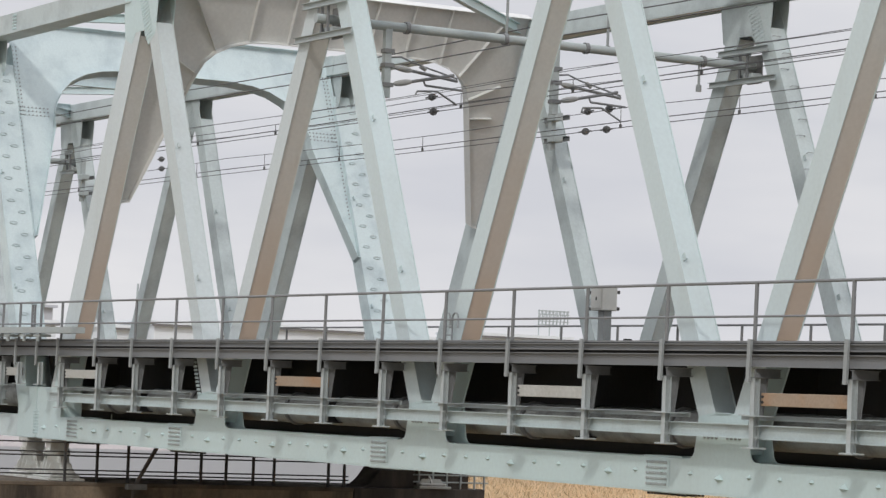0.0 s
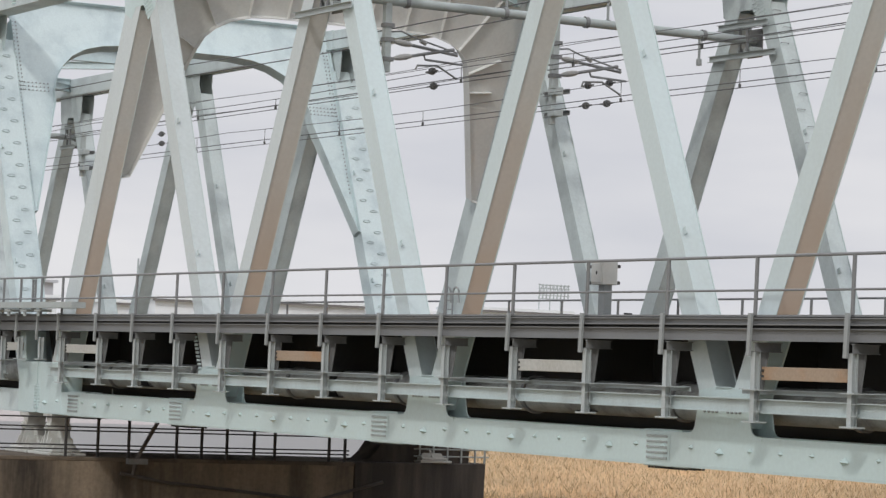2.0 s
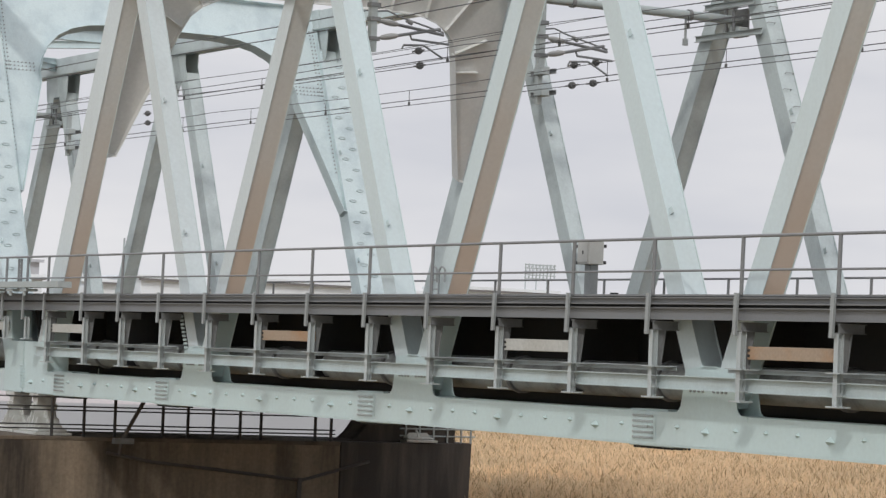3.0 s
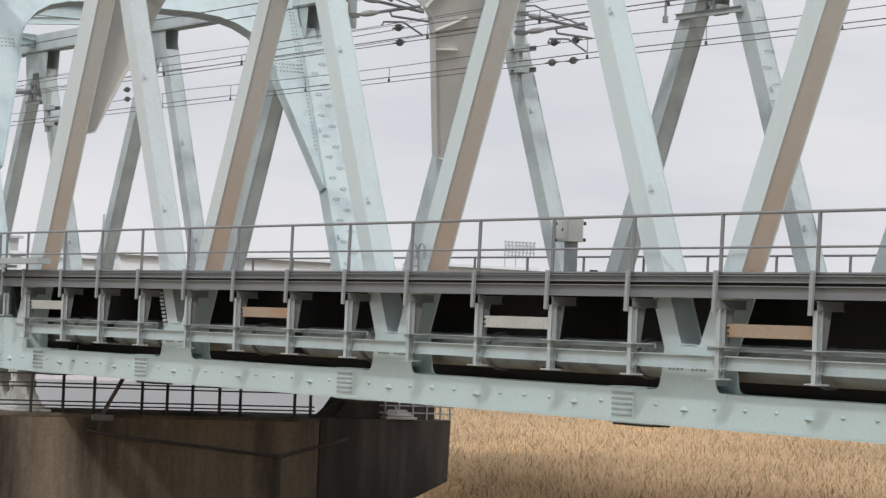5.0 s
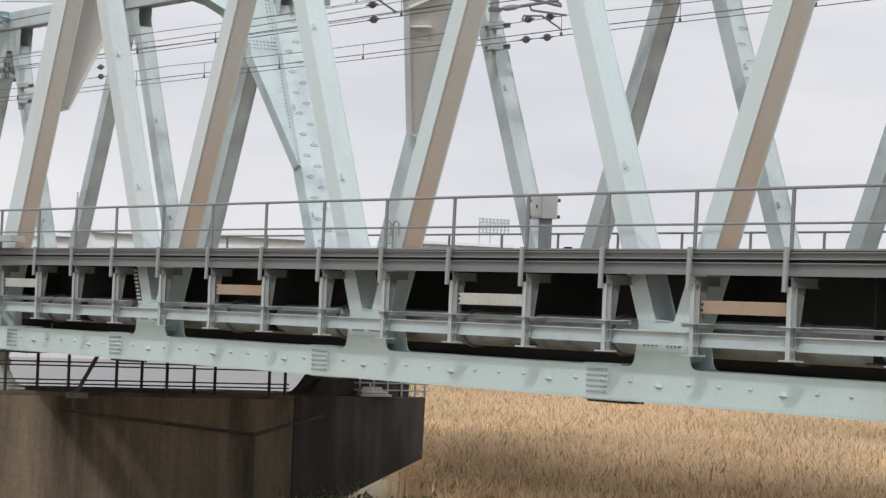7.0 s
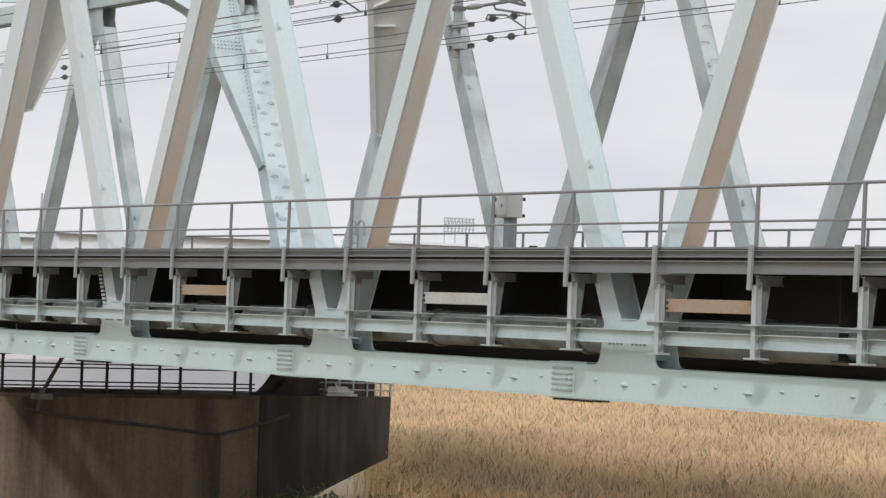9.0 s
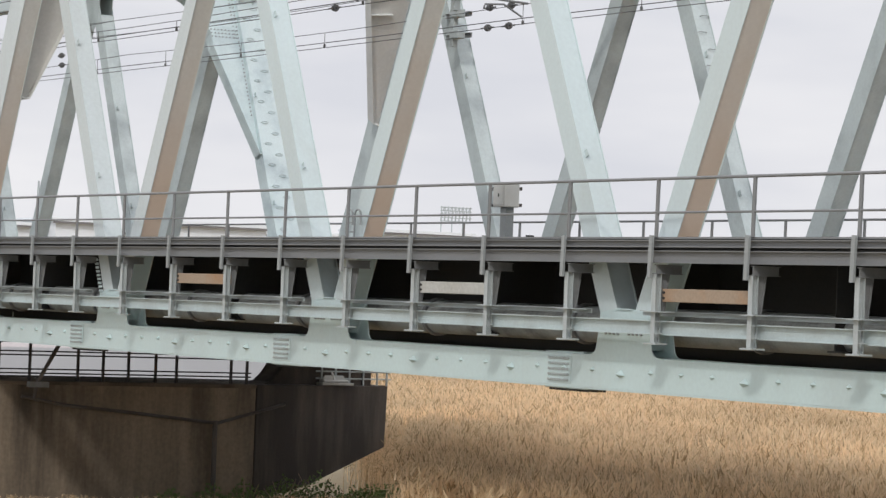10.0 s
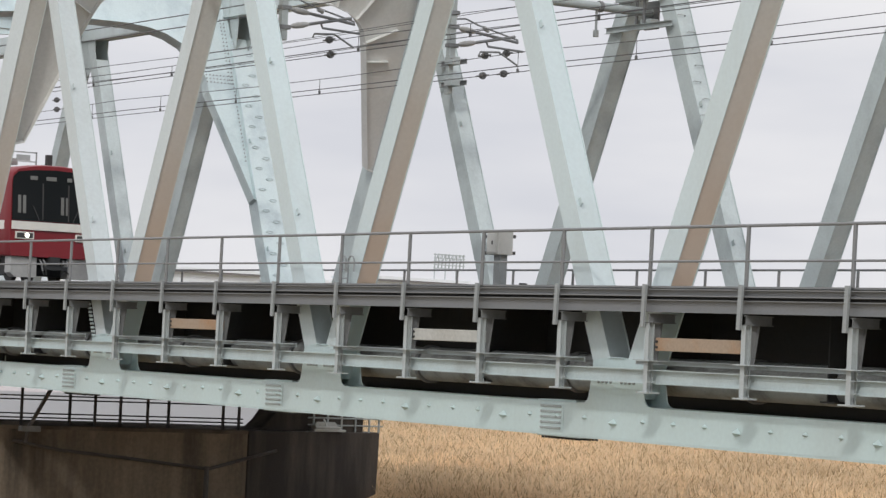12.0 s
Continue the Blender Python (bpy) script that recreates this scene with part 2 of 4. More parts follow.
def part(name, shape, mat, parent=None, label="", bevel=0.0, smooth=False, weld=False):
    """One mesh object from a Shape, under a thing or a part of it."""
    me = bpy.data.meshes.new(name)
    me.from_pydata(shape.v, [], shape.f)
    me.materials.append(mat)
    bm = bmesh.new()
    bm.from_mesh(me)
    if weld:
        bmesh.ops.remove_doubles(bm, verts=bm.verts, dist=0.0005)
    bmesh.ops.recalc_face_normals(bm, faces=bm.faces)
    if bevel:
        bmesh.ops.bevel(bm, geom=bm.edges[:], offset=bevel, segments=1, affect="EDGES", clamp_overlap=True)
    bm.to_mesh(me)
    bm.free()
    if smooth:
        me.polygons.foreach_set("use_smooth", [True] * len(me.polygons))
        me.set_sharp_from_angle(angle=radians(40))
    ob = new(name, me)
    if parent:
        ob.parent = parent
    if name == "bolt_group":
        ob["kind"] = "stuff"
    if label:
        ob["label"] = label
    return ob


def thing(name, label, category, group="", kind=""):
    return tagged(new(name), label, category, group, kind)


# ---- the river, its banks and the ground ----
PROFILE = [(-4000, 2.0), (-330, 2.0), (-318, 4.5), (-306, 4.5), (-290, 0.8), (-232, 0.4), (-222, -1.6), (-82, -1.6), (-68, -0.2), (-58, 0.0), (-20, 0.0), (40, 0.0), (62, 0.2), (72, 4.9), (90, 4.9), (110, 1.0), (4000, 1.0)]
YS = [-4000, -600, -200, -80, -40, 0, 40, 80, 160, 300, 700, 4000]
sh = Shape()
sh.v = [(x, y, z) for x, z in PROFILE for y in YS]
ny = len(YS)
sh.f = [(i * ny + j, i * ny + j + 1, (i + 1) * ny + j + 1, (i + 1) * ny + j) for i in range(len(PROFILE) - 1) for j in range(ny - 1)]
tagged(part("ground", sh, SOIL), "flat straw-coloured river bank with low levees", "ground", kind="structure")

WATER = material("grey_river_water", (0.15, 0.145, 0.14), 0.4, grain=0.08, scale=0.3, bump=0.3, spec=0.35)
sh = Shape()
sh.add([(-232, -4000, -0.6), (-66, -4000, -0.6), (-66, 4000, -0.6), (-232, 4000, -0.6)], [(0, 1, 2, 3)])
tagged(part("water", sh, WATER), "pale grey river water under an overcast sky", "water", kind="structure")

BANK = material("pinkish_revetment", (0.42, 0.38, 0.37), 0.9, grain=0.1, scale=0.3, bump=0.1, dirt_shade=(0.3, 0.28, 0.27), dirt_shade_amount=0.6)
sh = Shape()
sh.add([(-222.0, -4000, -0.7), (-222.0, 4000, -0.7), (-236, 4000, 2.3), (-236, -4000, 2.3), (-252, 4000, 2.3), (-252, -4000, 2.3), (-252, 4000, -0.7), (-252, -4000, -0.7)], [(0, 1, 2, 3), (3, 2, 4, 5), (5, 4, 6, 7), (7, 6, 1, 0)])
tagged(part("embankment", sh, BANK), "pinkish grey concrete revetment on the far river bank", "embankment", kind="structure")

# ---- truss spans ----
PANEL, RISE, FOOT, HEAD, DEEP, FAR = 11.4, 2.2, 5.335, 17.65, 0.64, 12.25
LEG, LEG_D = 0.54, 0.52


def diagonal(parent, x_foot, x_head, y, mat, name="diagonal", battens=False, core=None, wide=LEG, deep=LEG_D, steps=False):
    """A welded box member with web plates that stand proud of the flanges."""
    a, b = Vector((x_foot, 0, FOOT)), Vector((x_head, 0, HEAD))
    d = (b - a).normalized()
    u = Vector((-d.z, 0, d.x)) if d.x > 0 else Vector((d.z, 0, -d.x))
    u = u if u.z > 0 else -u
    lo, hi, cap = a.lerp(b, 0.045), a.lerp(b, 0.962), a.lerp(b, 0.905)
    sh = Shape()
    mid = Vector((0, y + deep / 2, 0))
    sh.bar(lo + mid, cap + mid, wide - 0.06, deep - 0.036)
    leg = part(name, sh, core or mat, parent)
    for yy in (y + 0.010, y + deep - 0.010):
        o = Vector((0, yy, 0))
        web = Shape()
        web.bar(lo + o, hi + o, wide, 0.018)
        part("web_plate", web, mat, leg, bevel=0.003)
    # lifting lugs on the upper flange
    for k in (0.33, 0.62):
        p = a.lerp(b, k) + u * (wide / 2 + 0.02)
        lug = Shape()
        lug.bar(p + Vector((0, y + 0.10, 0)) - d * 0.07, p + Vector((0, y + 0.10, 0)) + d * 0.07, 0.14, 0.03)
        part("lug", lug, mat, leg)
    # step irons up the flange
    for i in range(10 if steps else 0):
        p = a.lerp(b, 0.56 + 0.036 * i) + u * (wide / 2 - 0.03) + Vector((0, y + (0.16 if i % 2 else 0.36), 0))
        iron = Shape()
        iron.path([p + Vector((0, -0.12, 0)), p + u * 0.06 + Vector((0, -0.12, 0)), p + u * 0.06 + Vector((0, 0.12, 0)), p + Vector((0, 0.12, 0))], 0.010, 5)
        part("step_iron", iron, STEEL_MID, leg)
    if battens:
        # oval hand holes along the upper flange
        for i in range(27):
            k = 0.12 + 0.0285 * i
            for yy in ((y + 0.30,) if i % 2 else (y + 0.62,)):
                p = a.lerp(b, k) + u * (wide / 2 - 0.022)
                hole = Shape()
                ring = [p + Vector((0, yy, 0)) + Vector((0, 0.14 * math.cos(q), 0)) + d * (0.055 * math.sin(q)) for q in [0.628 * j for j in range(10)]]
                core = [(v - p - Vector((0, yy, 0))) * 0.62 + p + Vector((0, yy, 0)) for v in ring]
                hole.add([v + u * 0.012 for v in ring] + [v + u * 0.012 for v in core] + [v - u * 0.01 for v in ring] + [v + u * 0.002 for v in core],
                         [(j, (j + 1) % 10, (j + 1) % 10 + 10, j + 10) for j in range(10)] + [(j + 20, (j + 1) % 10 + 20, (j + 1) % 10, j) for j in range(10)]
                         + [(j + 10, (j + 1) % 10 + 10, (j + 1) % 10 + 30, j + 30) for j in range(10)])
                part("hand_hole_rim", hole, PAINT_RIM, leg)
    return leg


def bolts_on(spots, y, r=0.022, out=0.03, n=6):
    sh = Shape()
    for x, z in spots:
        sh.tube((x, y, z), (x, y - out, z), r, n)
    return sh


def foot_gusset(parent, x, y, mat):
    """The plate that joins two legs to the bottom chord, with filleted shoulders."""
    pts = [(-1.25, 5.56), (-1.25, 5.652)]
    pts += [(-1.10 + 0.20 * math.sin(a) , 5.86 - 0.205 * math.cos(a)) for a in (0.0, 0.4, 0.8, 1.2, 1.57)]
    pts += [(-0.82, 6.20), (-0.80, 6.46), (-0.45, 6.53), (0.45, 6.53), (0.80, 6.46), (0.82, 6.20)]
    pts += [(1.10 - 0.20 * math.sin(a), 5.86 - 0.205 * math.cos(a)) for a in (1.57, 1.2, 0.8, 0.4, 0.0)]
    pts += [(1.25, 5.652), (1.25, 5.56)]
    sh = Shape()
    for y0, y1 in ((y - 0.006, y + 0.012), (y + LEG_D - 0.012, y + LEG_D + 0.006)):
        sh.plate([(x + px, pz) for px, pz in pts], y0, y1)
    g = part("gusset_plate", sh, mat, parent)
    lip = Shape()
    lip.box(x - 0.26, x + 0.26, y - 0.04, y + LEG_D, 6.531, 6.55)
    part("edge_plate", lip, mat, g)
    rows = [(x + s * (0.28 + 0.13 * i - 0.05 * j), 6.28 - 0.10 * j) for s in (-1, 1) for i in range(4) for j in range(3)]
    if abs(x - PANEL) < 0.1:
        edge = [(x - (6.50 + 0.1 * j - FOOT) / RISE + e, 6.50 + 0.1 * j) for j in range(9) for e in (-0.20, -0.10)]
        part("bolt_group", bolts_on(edge, y - 0.006, 0.035, 0.04), PAINT_LEG, g)
    part("bolt_group", bolts_on(rows, y - 0.006, 0.03, 0.035), STEEL_MID, g)
    return g


def head_gusset(parent, x, y, mat):
    pts = [(-1.15, 17.95), (-1.15, 17.05), (-1.02, 16.30), (-0.55, 16.10), (-0.28, 16.42), (0.28, 16.42), (0.62, 15.98), (1.06, 16.30), (1.15, 17.05), (1.15, 17.95)]
    sh = Shape()
    for y0, y1 in ((y - 0.006, y + 0.012), (y + LEG_D - 0.012, y + LEG_D + 0.006)):
        sh.plate([(x + px, pz) for px, pz in pts], y0, y1)
    g = part("gusset_plate", sh, mat, parent)
    rows = [(x + 0.50 + 0.095 * i - 0.045 * j, 16.16 + 0.10 * j + 0.03 * i) for i in range(5) for j in range(12)]
    part("bolt_group", bolts_on(rows, y - 0.006), mat, g)
    return g


def chord(parent, name, x0, x1, y, z0, z1, mat, splices=(), studs=True):
    sh = Shape()
    sh.box(x0, x1, y, y + DEEP, z0, z1)
    c = part(name, sh, mat, parent, bevel=0.006)
    for yy in (y + 0.001, y + DEEP - 0.029):
        lip = Shape()
        lip.box(x0, x1, yy, yy + 0.028, z0 - 0.032, z0 - 0.001)
        part("flange_lip", lip, mat, c)
    if studs:
        i, x = 0, x0 + 0.5
        while x < x1 - 0.2:
            big = i % 4 == 0
            s = Shape()
            r = 0.075 if big else 0.045
            zz = z0 + (0.30 if big else 0.36)
            s.add([(x, y - 0.004, zz + r), (x - r, y - 0.004, zz - r), (x + 1.5 * r, y - 0.004, zz - r * 0.4), (x + 0.2 * r, y - 2 * r, zz - 0.1 * r)], [(0, 1, 2), (0, 3, 1), (1, 3, 2), (2, 3, 0)])
            part("jacking_lug" if big else "stud", s, mat, c)
            x += 0.95
            i += 1
    for x in splices:
        s = Shape()
        s.box(x - 0.42, x + 0.42, y - 0.010, y - 0.002, z0 + 0.05, z1 - 0.05)
        s.box(x - 0.55, x + 0.75, y + 0.05, y + DEEP - 0.05, z1 + 0.002, z1 + 0.03)
        s.box(x - 0.55, x + 0.95, y + 0.05, y + DEEP - 0.05, z0 - 0.055, z0 - 0.032)
        sp = part("splice_plate", s, mat, c)
        rows = [(x - 0.32 + 0.08 * i, z0 + 0.11 + 0.105 * j) for i in range(9) for j in range(5)]
        part("bolt_group", bolts_on(rows, y - 0.010, 0.028, 0.03), GALV_PALE, sp)
        under = Shape()
        for i in range(12):
            for j in range(3):
                under.tube((x - 0.45 + 0.115 * i, y + 0.12 + 0.2 * j, z0 - 0.055), (x - 0.45 + 0.115 * i, y + 0.12 + 0.2 * j, z0 - 0.10), 0.03, 6)
        part("bolt_group", under, DARK_STEEL, sp)
    return c


def truss_side(parent, nodes, apexes, y, mat, old=False, studs=True, shifts={}):
    """One truss: legs zigzag between foot and head nodes."""
    feet, heads = nodes, apexes
    lo, hi = min(feet), max(feet)
    rising = feet[1] > feet[0]
    chord(parent, "bottom_chord", lo - 0.75 if rising else lo, hi if rising else hi + 0.75, y, 5.02, 5.65, mat,
          splices=[x - 2.15 for x in feet[1:]] + ([2.1] if rising else []), studs=studs)
    chord(parent, "top_chord", min(heads) - 0.6, max(heads) + 0.6, y, 17.33, 17.97, mat, studs=False)
    inset = 0.1 if y > 1 else 0.0
    for i, h in enumerate(heads):
        df, dh = shifts.get((i, 0), (0.0, 0.0))
        end = i == 0
        web = PAINT_OLD if old and end else PAINT_COOL if mat is PAINT and i < 2 else PAINT_LEG if mat is PAINT else mat
        diagonal(parent, feet[i] + df, h + dh, y + (0.0 if old and end else inset), web, "end_post" if end else "diagonal", battens=old and end,
                 core=PAINT_TAN if mat is PAINT else None, wide=0.56 if old else 0.92 if end else LEG, deep=0.92 if old and end else LEG_D)
        if i + 1 < len(feet):
            df, dh = shifts.get((i, 1), (0.0, 0.0))
            diagonal(parent, feet[i + 1] + df, h + dh, y + inset, PAINT_COOL if mat is PAINT and end else PAINT_LEG if mat is PAINT else mat, steps=i == 1 and y > 1 and not old)
        head_gusset(parent, h, y + inset, mat)
    for x in feet[1:]:
        foot_gusset(parent, x, y + inset, mat)


span = thing("truss_bridge", "mint-grey steel through-truss railway bridge span on a concrete pier", "bridge", "bridge spans")
NODES = [0.2] + [PANEL * k for k in (1, 2, 3, 4, 5)]
HEADS = [PANEL * (k + 0.5) for k in range(5)]
for yy in (0.0, FAR):
    truss_side(span, NODES, HEADS, yy, PAINT if yy == 0 else PAINT_FAR, studs=yy == 0,
               shifts={(0, 0): (0.1, 0.1), (2, 0): (-0.08, -0.14), (3, 0): (0.08, 0.08), (0, 1): (0.26, 0.28)} if yy == 0 else {(1, 1): (0.05, 0.25), (2, 0): (0.15, 0.2)})
span_2 = thing("truss_bridge", "older pale blue-green truss railway bridge span with riveted end portal", "bridge", "bridge spans")
NODES_2 = [-1.7] + [-1.5 - PANEL * k for k in (1, 2, 3, 4, 5, 6)]
HEADS_2 = [-1.5 - PANEL * (k + 0.5) for k in range(6)]
for yy in (0.0, FAR):
    truss_side(span_2, NODES_2, HEADS_2, yy, PAINT_OLD if yy == 0 else PAINT_FAR, old=True, studs=False,
               shifts={} if yy == 0 else {(1, 0): (0.15, 0.5)})

# end blocks over the bearings
for yy in (0.0, FAR):
    for sp, x0, x1, top in ((span, -0.72, 1.15, 7.2), (span_2, -2.25, -0.78, 7.2)):
        sh = Shape()
        sh.box(x0, x1, yy - 0.008, yy + DEEP + 0.008, 5.0, 6.5)
        sh.plate([(x1 - 0.55, 6.5), (x1 - 0.02, 6.5), (x1 + 0.25, 7.4), (x1 - 0.28, 7.4)] if sp is span else [(x0 + 0.02, 6.5), (x0 + 0.5, 6.5), (x0 + 0.40, 7.4), (x0 - 0.1, 7.4)], yy - 0.004, yy + DEEP)
        eb = part("end_gusset", sh, PAINT, sp, bevel=0.01)
        rows = [(x0 + (0.06 if sp is span else x1 - x0 - 0.12) + 0.09 * i, 5.15 + 0.09 * j) for i in range(2) for j in range(8)]
        part("bolt_group", bolts_on(rows, yy - 0.008), PAINT, eb)

# tie between the two spans' top chords
for yy in (0.0, FAR):
    sh = Shape()
    sh.box(-7.0, 5.0, yy + 0.05, yy + DEEP - 0.05, 17.35, 17.95)
    sh.box(-7.0, 5.0, yy - 0.05, yy + DEEP + 0.05, 17.30, 17.345)
    tie = part("top_tie", sh, PAINT_FAR, span)
    part("bolt_group", bolts_on([(-4.3 + 0.1 * i, 17.45 + 0.1 * j) for i in range(3) for j in range(5)], yy + 0.05, 0.03, 0.05), PAINT, tie)


def portal(parent, foot, head, mat, half, lean, start, ribs=True):
    """Arched plate portal in the sloping plane of two end posts."""
    def at(y, z):
        k = (z - FOOT) / (HEAD - FOOT)
        return Vector((foot + (head - foot) * k + lean, y, z))
    y0, y1 = start, FAR + 0.02
    top = 18.0
    prof = [(y0 + e, z) for e, z in half] + [(y1 - e, z) for e, z in reversed(half)]

    def soffit(y):
        e = min(y - y0, y1 - y)
        for (ea, za), (eb, zb) in zip(half, half[1:]):
            if ea <= e <= eb:
                return za + (zb - za) * (e - ea) / (eb - ea)
        return half[-1][1]

    d = (at(0, HEAD) - at(0, FOOT)).normalized()
    nrm = Vector((d.z, 0, -d.x)) * (1 if d.z * 1 > 0 else -1)
    t = 0.012
    sh = Shape()
    for (ya, za), (yb, zb) in zip(prof, prof[1:]):
        q = [at(ya, za), at(yb, zb), at(yb, top), at(ya, top)]
        vs = [p + nrm * t for p in q] + [p - nrm * t for p in q]
        sh.add(vs, [(0, 1, 2, 3), (7, 6, 5, 4), (0, 4, 5, 1), (2, 6, 7, 3)])
    web = part("portal_plate", sh, mat, parent, weld=True)
    fl = Shape()
    for (ya, za), (yb, zb) in zip(prof, prof[1:]):
        a, b = at(ya, za), at(yb, zb)
        vs = [a + nrm * 0.2, b + nrm * 0.2, b - nrm * 0.2, a - nrm * 0.2]
        up = d * 0.022
        fl.add([*vs, *[p + up for p in vs]], [(0, 1, 2, 3), (7, 6, 5, 4), (0, 4, 5, 1), (1, 5, 6, 2), (2, 6, 7, 3), (3, 7, 4, 0)])
    part("portal_flange", fl, mat, web, weld=True)
    top_f = Shape()
    top_f.bar(at(y0, top), at(y1, top), 0.40, 0.025, d)
    part("portal_flange", top_f, mat, web)
    for y in (3.4, 4.6, 5.8, 7.2, 8.4, 9.6) if ribs else ():
        zb = soffit(y)
        st = Shape()
        st.bar(at(y, zb + 0.03), at(y, top - 0.03), 0.018, 0.16, nrm)
        o = nrm * 0.09
        st.v = [tuple(Vector(p) + o) for p in st.v]
        part("stiffener", st, mat, web)
    # knee stiffeners: two slanting ribs and a short ledge with its bolt rows
    for base, way in ((y0, 1), (y1, -1)) if ribs else ():
        for ea, za, eb, zb in ((1.92, 16.16, 0.75, 17.9), (1.48, 15.5, 0.45, 16.0), (1.24, 15.0, 0.5, 15.06)):
            st = Shape()
            st.bar(at(base + way * ea, za) + nrm * 0.08, at(base + way * eb, zb) + nrm * 0.08, 0.018, 0.14, nrm)
            part("stiffener", st, mat, web)
        rv = Shape()
        for i in range(8):
            for j in range(3):
                p = at(base + way * (0.42 + 0.1 * i), 14.78 - 0.11 * j)
                rv.tube(p + nrm * 0.012, p + nrm * 0.035, 0.024, 6)
        part("bolt_group", rv, mat, web)
    return web


def portal_rivets(parent, foot, head, lean, mat):
    """Rivet rows beside the posts and across the knees of a portal."""
    d = Vector((head - foot, 0, HEAD - FOOT)).normalized()
    nrm = Vector((d.z, 0, -d.x))
    spots = [(e, 12.4 + 0.13 * i) for i in range(38) for e in ((0.07,) if i < 20 else (0.07, 0.19))]
    spots += [(0.12 + 0.13 * i, 15.0 + 0.12 * j) for i in range(8) for j in range(3)]
    for side in (0, 1):
        sh = Shape()
        for e, z in spots:
            k = (z - FOOT) / (HEAD - FOOT)
            p = Vector((foot + (head - foot) * k + lean, 0.92 + e if side == 0 else FAR - e, z))
            sh.tube(p + nrm * 0.012, p + nrm * 0.035, 0.026, 6)
        part("bolt_group", sh, mat, parent)


portal_rivets(span_2, NODES_2[0], HEADS_2[0], 0.10, STEEL_MID)
portal(span, NODES[0], HEADS[0], PAINT_GREY, [(0, 11.84), (0.28, 11.9), (1.36, 15.22), (1.46, 15.5), (1.62, 15.85), (1.9, 16.12), (2.3, 16.33), (2.9, 16.49), (3.6, 16.53)], 0.32, LEG_D)
portal(span_2, NODES_2[0], HEADS_2[0], PAINT_OLD, [(0, 11.02), (0.12, 11.06), (1.17, 14.6), (1.18, 15.0), (1.32, 15.4), (1.55, 15.8), (1.9, 16.15), (2.4, 16.42), (3.0, 16.58), (3.8, 16.66)], 0.10, 0.92, ribs=False)

# top bracing between the two trusses
for sp, heads, mat in ((span, HEADS, PAINT), (span_2, HEADS_2, PAINT_OLD)):
    for x in heads[1:]:
        sh = Shape()
        sh.ibeam((x, DEEP, 17.75), (x, FAR, 17.75), 0.3, 0.5)
        part("top_strut", sh, mat, sp)
    for a, b in zip(heads, heads[1:]):
        mid = (a + b) / 2
        for p, q in (((a, DEEP, 17.6), (b, FAR, 17.6)), ((a, FAR, 17.66), (b, DEEP, 17.66))):
            sh = Shape()
            sh.ibeam(p, q, 0.2, 0.28)
            part("lateral_brace", sh, mat, sp)
sh = Shape()
sh.ibeam((-1.5, DEEP, 17.6), (HEADS[0], FAR, 17.6), 0.2, 0.28)
part("lateral_brace", sh, PAINT, span)

# ---- floor of the spans ----
for sp, x0, x1 in ((span, -0.7, 57.0), (span_2, -70.3, -0.85)):
    # unseen plates over the pier and older span, added to shade; open sleepers beyond
    solid = 12.5 if sp is span else x1
    for ya, yb, xa, xb in ((0.85, 2.6, x0, x1), (2.62, FAR - 0.1, x0, solid), (5.9, 6.6, solid + 0.02, x1)):
        if xb - xa < 0.1:
            continue
        sh = Shape()
        sh.box(xa, xb, ya, yb, 7.58, 7.74)
        part("floor_plate", sh, SLAB, sp)
    # deep near-black girders, their colour standing in for shade under the deck
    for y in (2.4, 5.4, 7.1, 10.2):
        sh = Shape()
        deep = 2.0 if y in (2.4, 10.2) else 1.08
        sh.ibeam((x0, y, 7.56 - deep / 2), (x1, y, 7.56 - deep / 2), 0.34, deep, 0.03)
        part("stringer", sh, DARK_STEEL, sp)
    x = x0 + 0.4 if sp is span else x1 - 0.4
    step = PANEL / 2 if sp is span else -PANEL / 2
    i = 0
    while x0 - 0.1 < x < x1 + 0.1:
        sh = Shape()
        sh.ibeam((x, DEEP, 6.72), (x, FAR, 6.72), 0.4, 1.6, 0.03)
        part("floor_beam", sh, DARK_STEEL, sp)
        x += step
for y in (4.0, 8.4):
    tr = thing("railway_track", "steel rails on dark sleepers across the bridge floor", "railway track", "bridge tracks")
    for g in (-0.7175, 0.7175):
        sh = Shape()
        sh.box(-352, 57, y + g - 0.033, y + g + 0.033, 7.92, 7.98)
        sh.box(-352, 57, y + g - 0.06, y + g + 0.06, 7.86, 7.88)
        sh.box(-352, 57, y + g - 0.01, y + g + 0.01, 7.88, 7.92)
        part("rail", sh, IRON, tr)
    me = None
    for i in range(170):
        x = -45.5 + 0.6 * i
        if me is None:
            sh = Shape()
            sh.box(-0.11, 0.11, -1.2, 1.2, 7.742, 7.86)
            ob = part("sleeper", sh, SLAB, tr)
            me = ob.data
        else:
            ob = new("sleeper", me)
            ob.parent = tr
        ob.location = (x, y, 0)
    rest = Shape()
    for i in range(510):
        rest.box(-46.21 - 0.6 * i, -45.99 - 0.6 * i, y - 1.2, y + 1.2, 7.742, 7.86)
    tagged(part("sleepers", rest, SLAB, tr), kind="stuff")

# ---- outer walkway ----
POSTS = [-8.0, -5.1, -2.27, -0.87, 0.8, 2.42, 5.16, 7.71, 10.34, 13.18, 16.0, 18.85, 21.7, 24.55, 27.4, 30.25, 33.1, 35.95, 38.8, 41.65, 44.5, 47.35]
YR = -0.57
walkway = thing("walkway", "galvanised steel maintenance walkway along the truss", "walkway")
sh = Shape()
sh.box(-12, 50, YR - 0.02, 0.84, 7.84, 7.875)
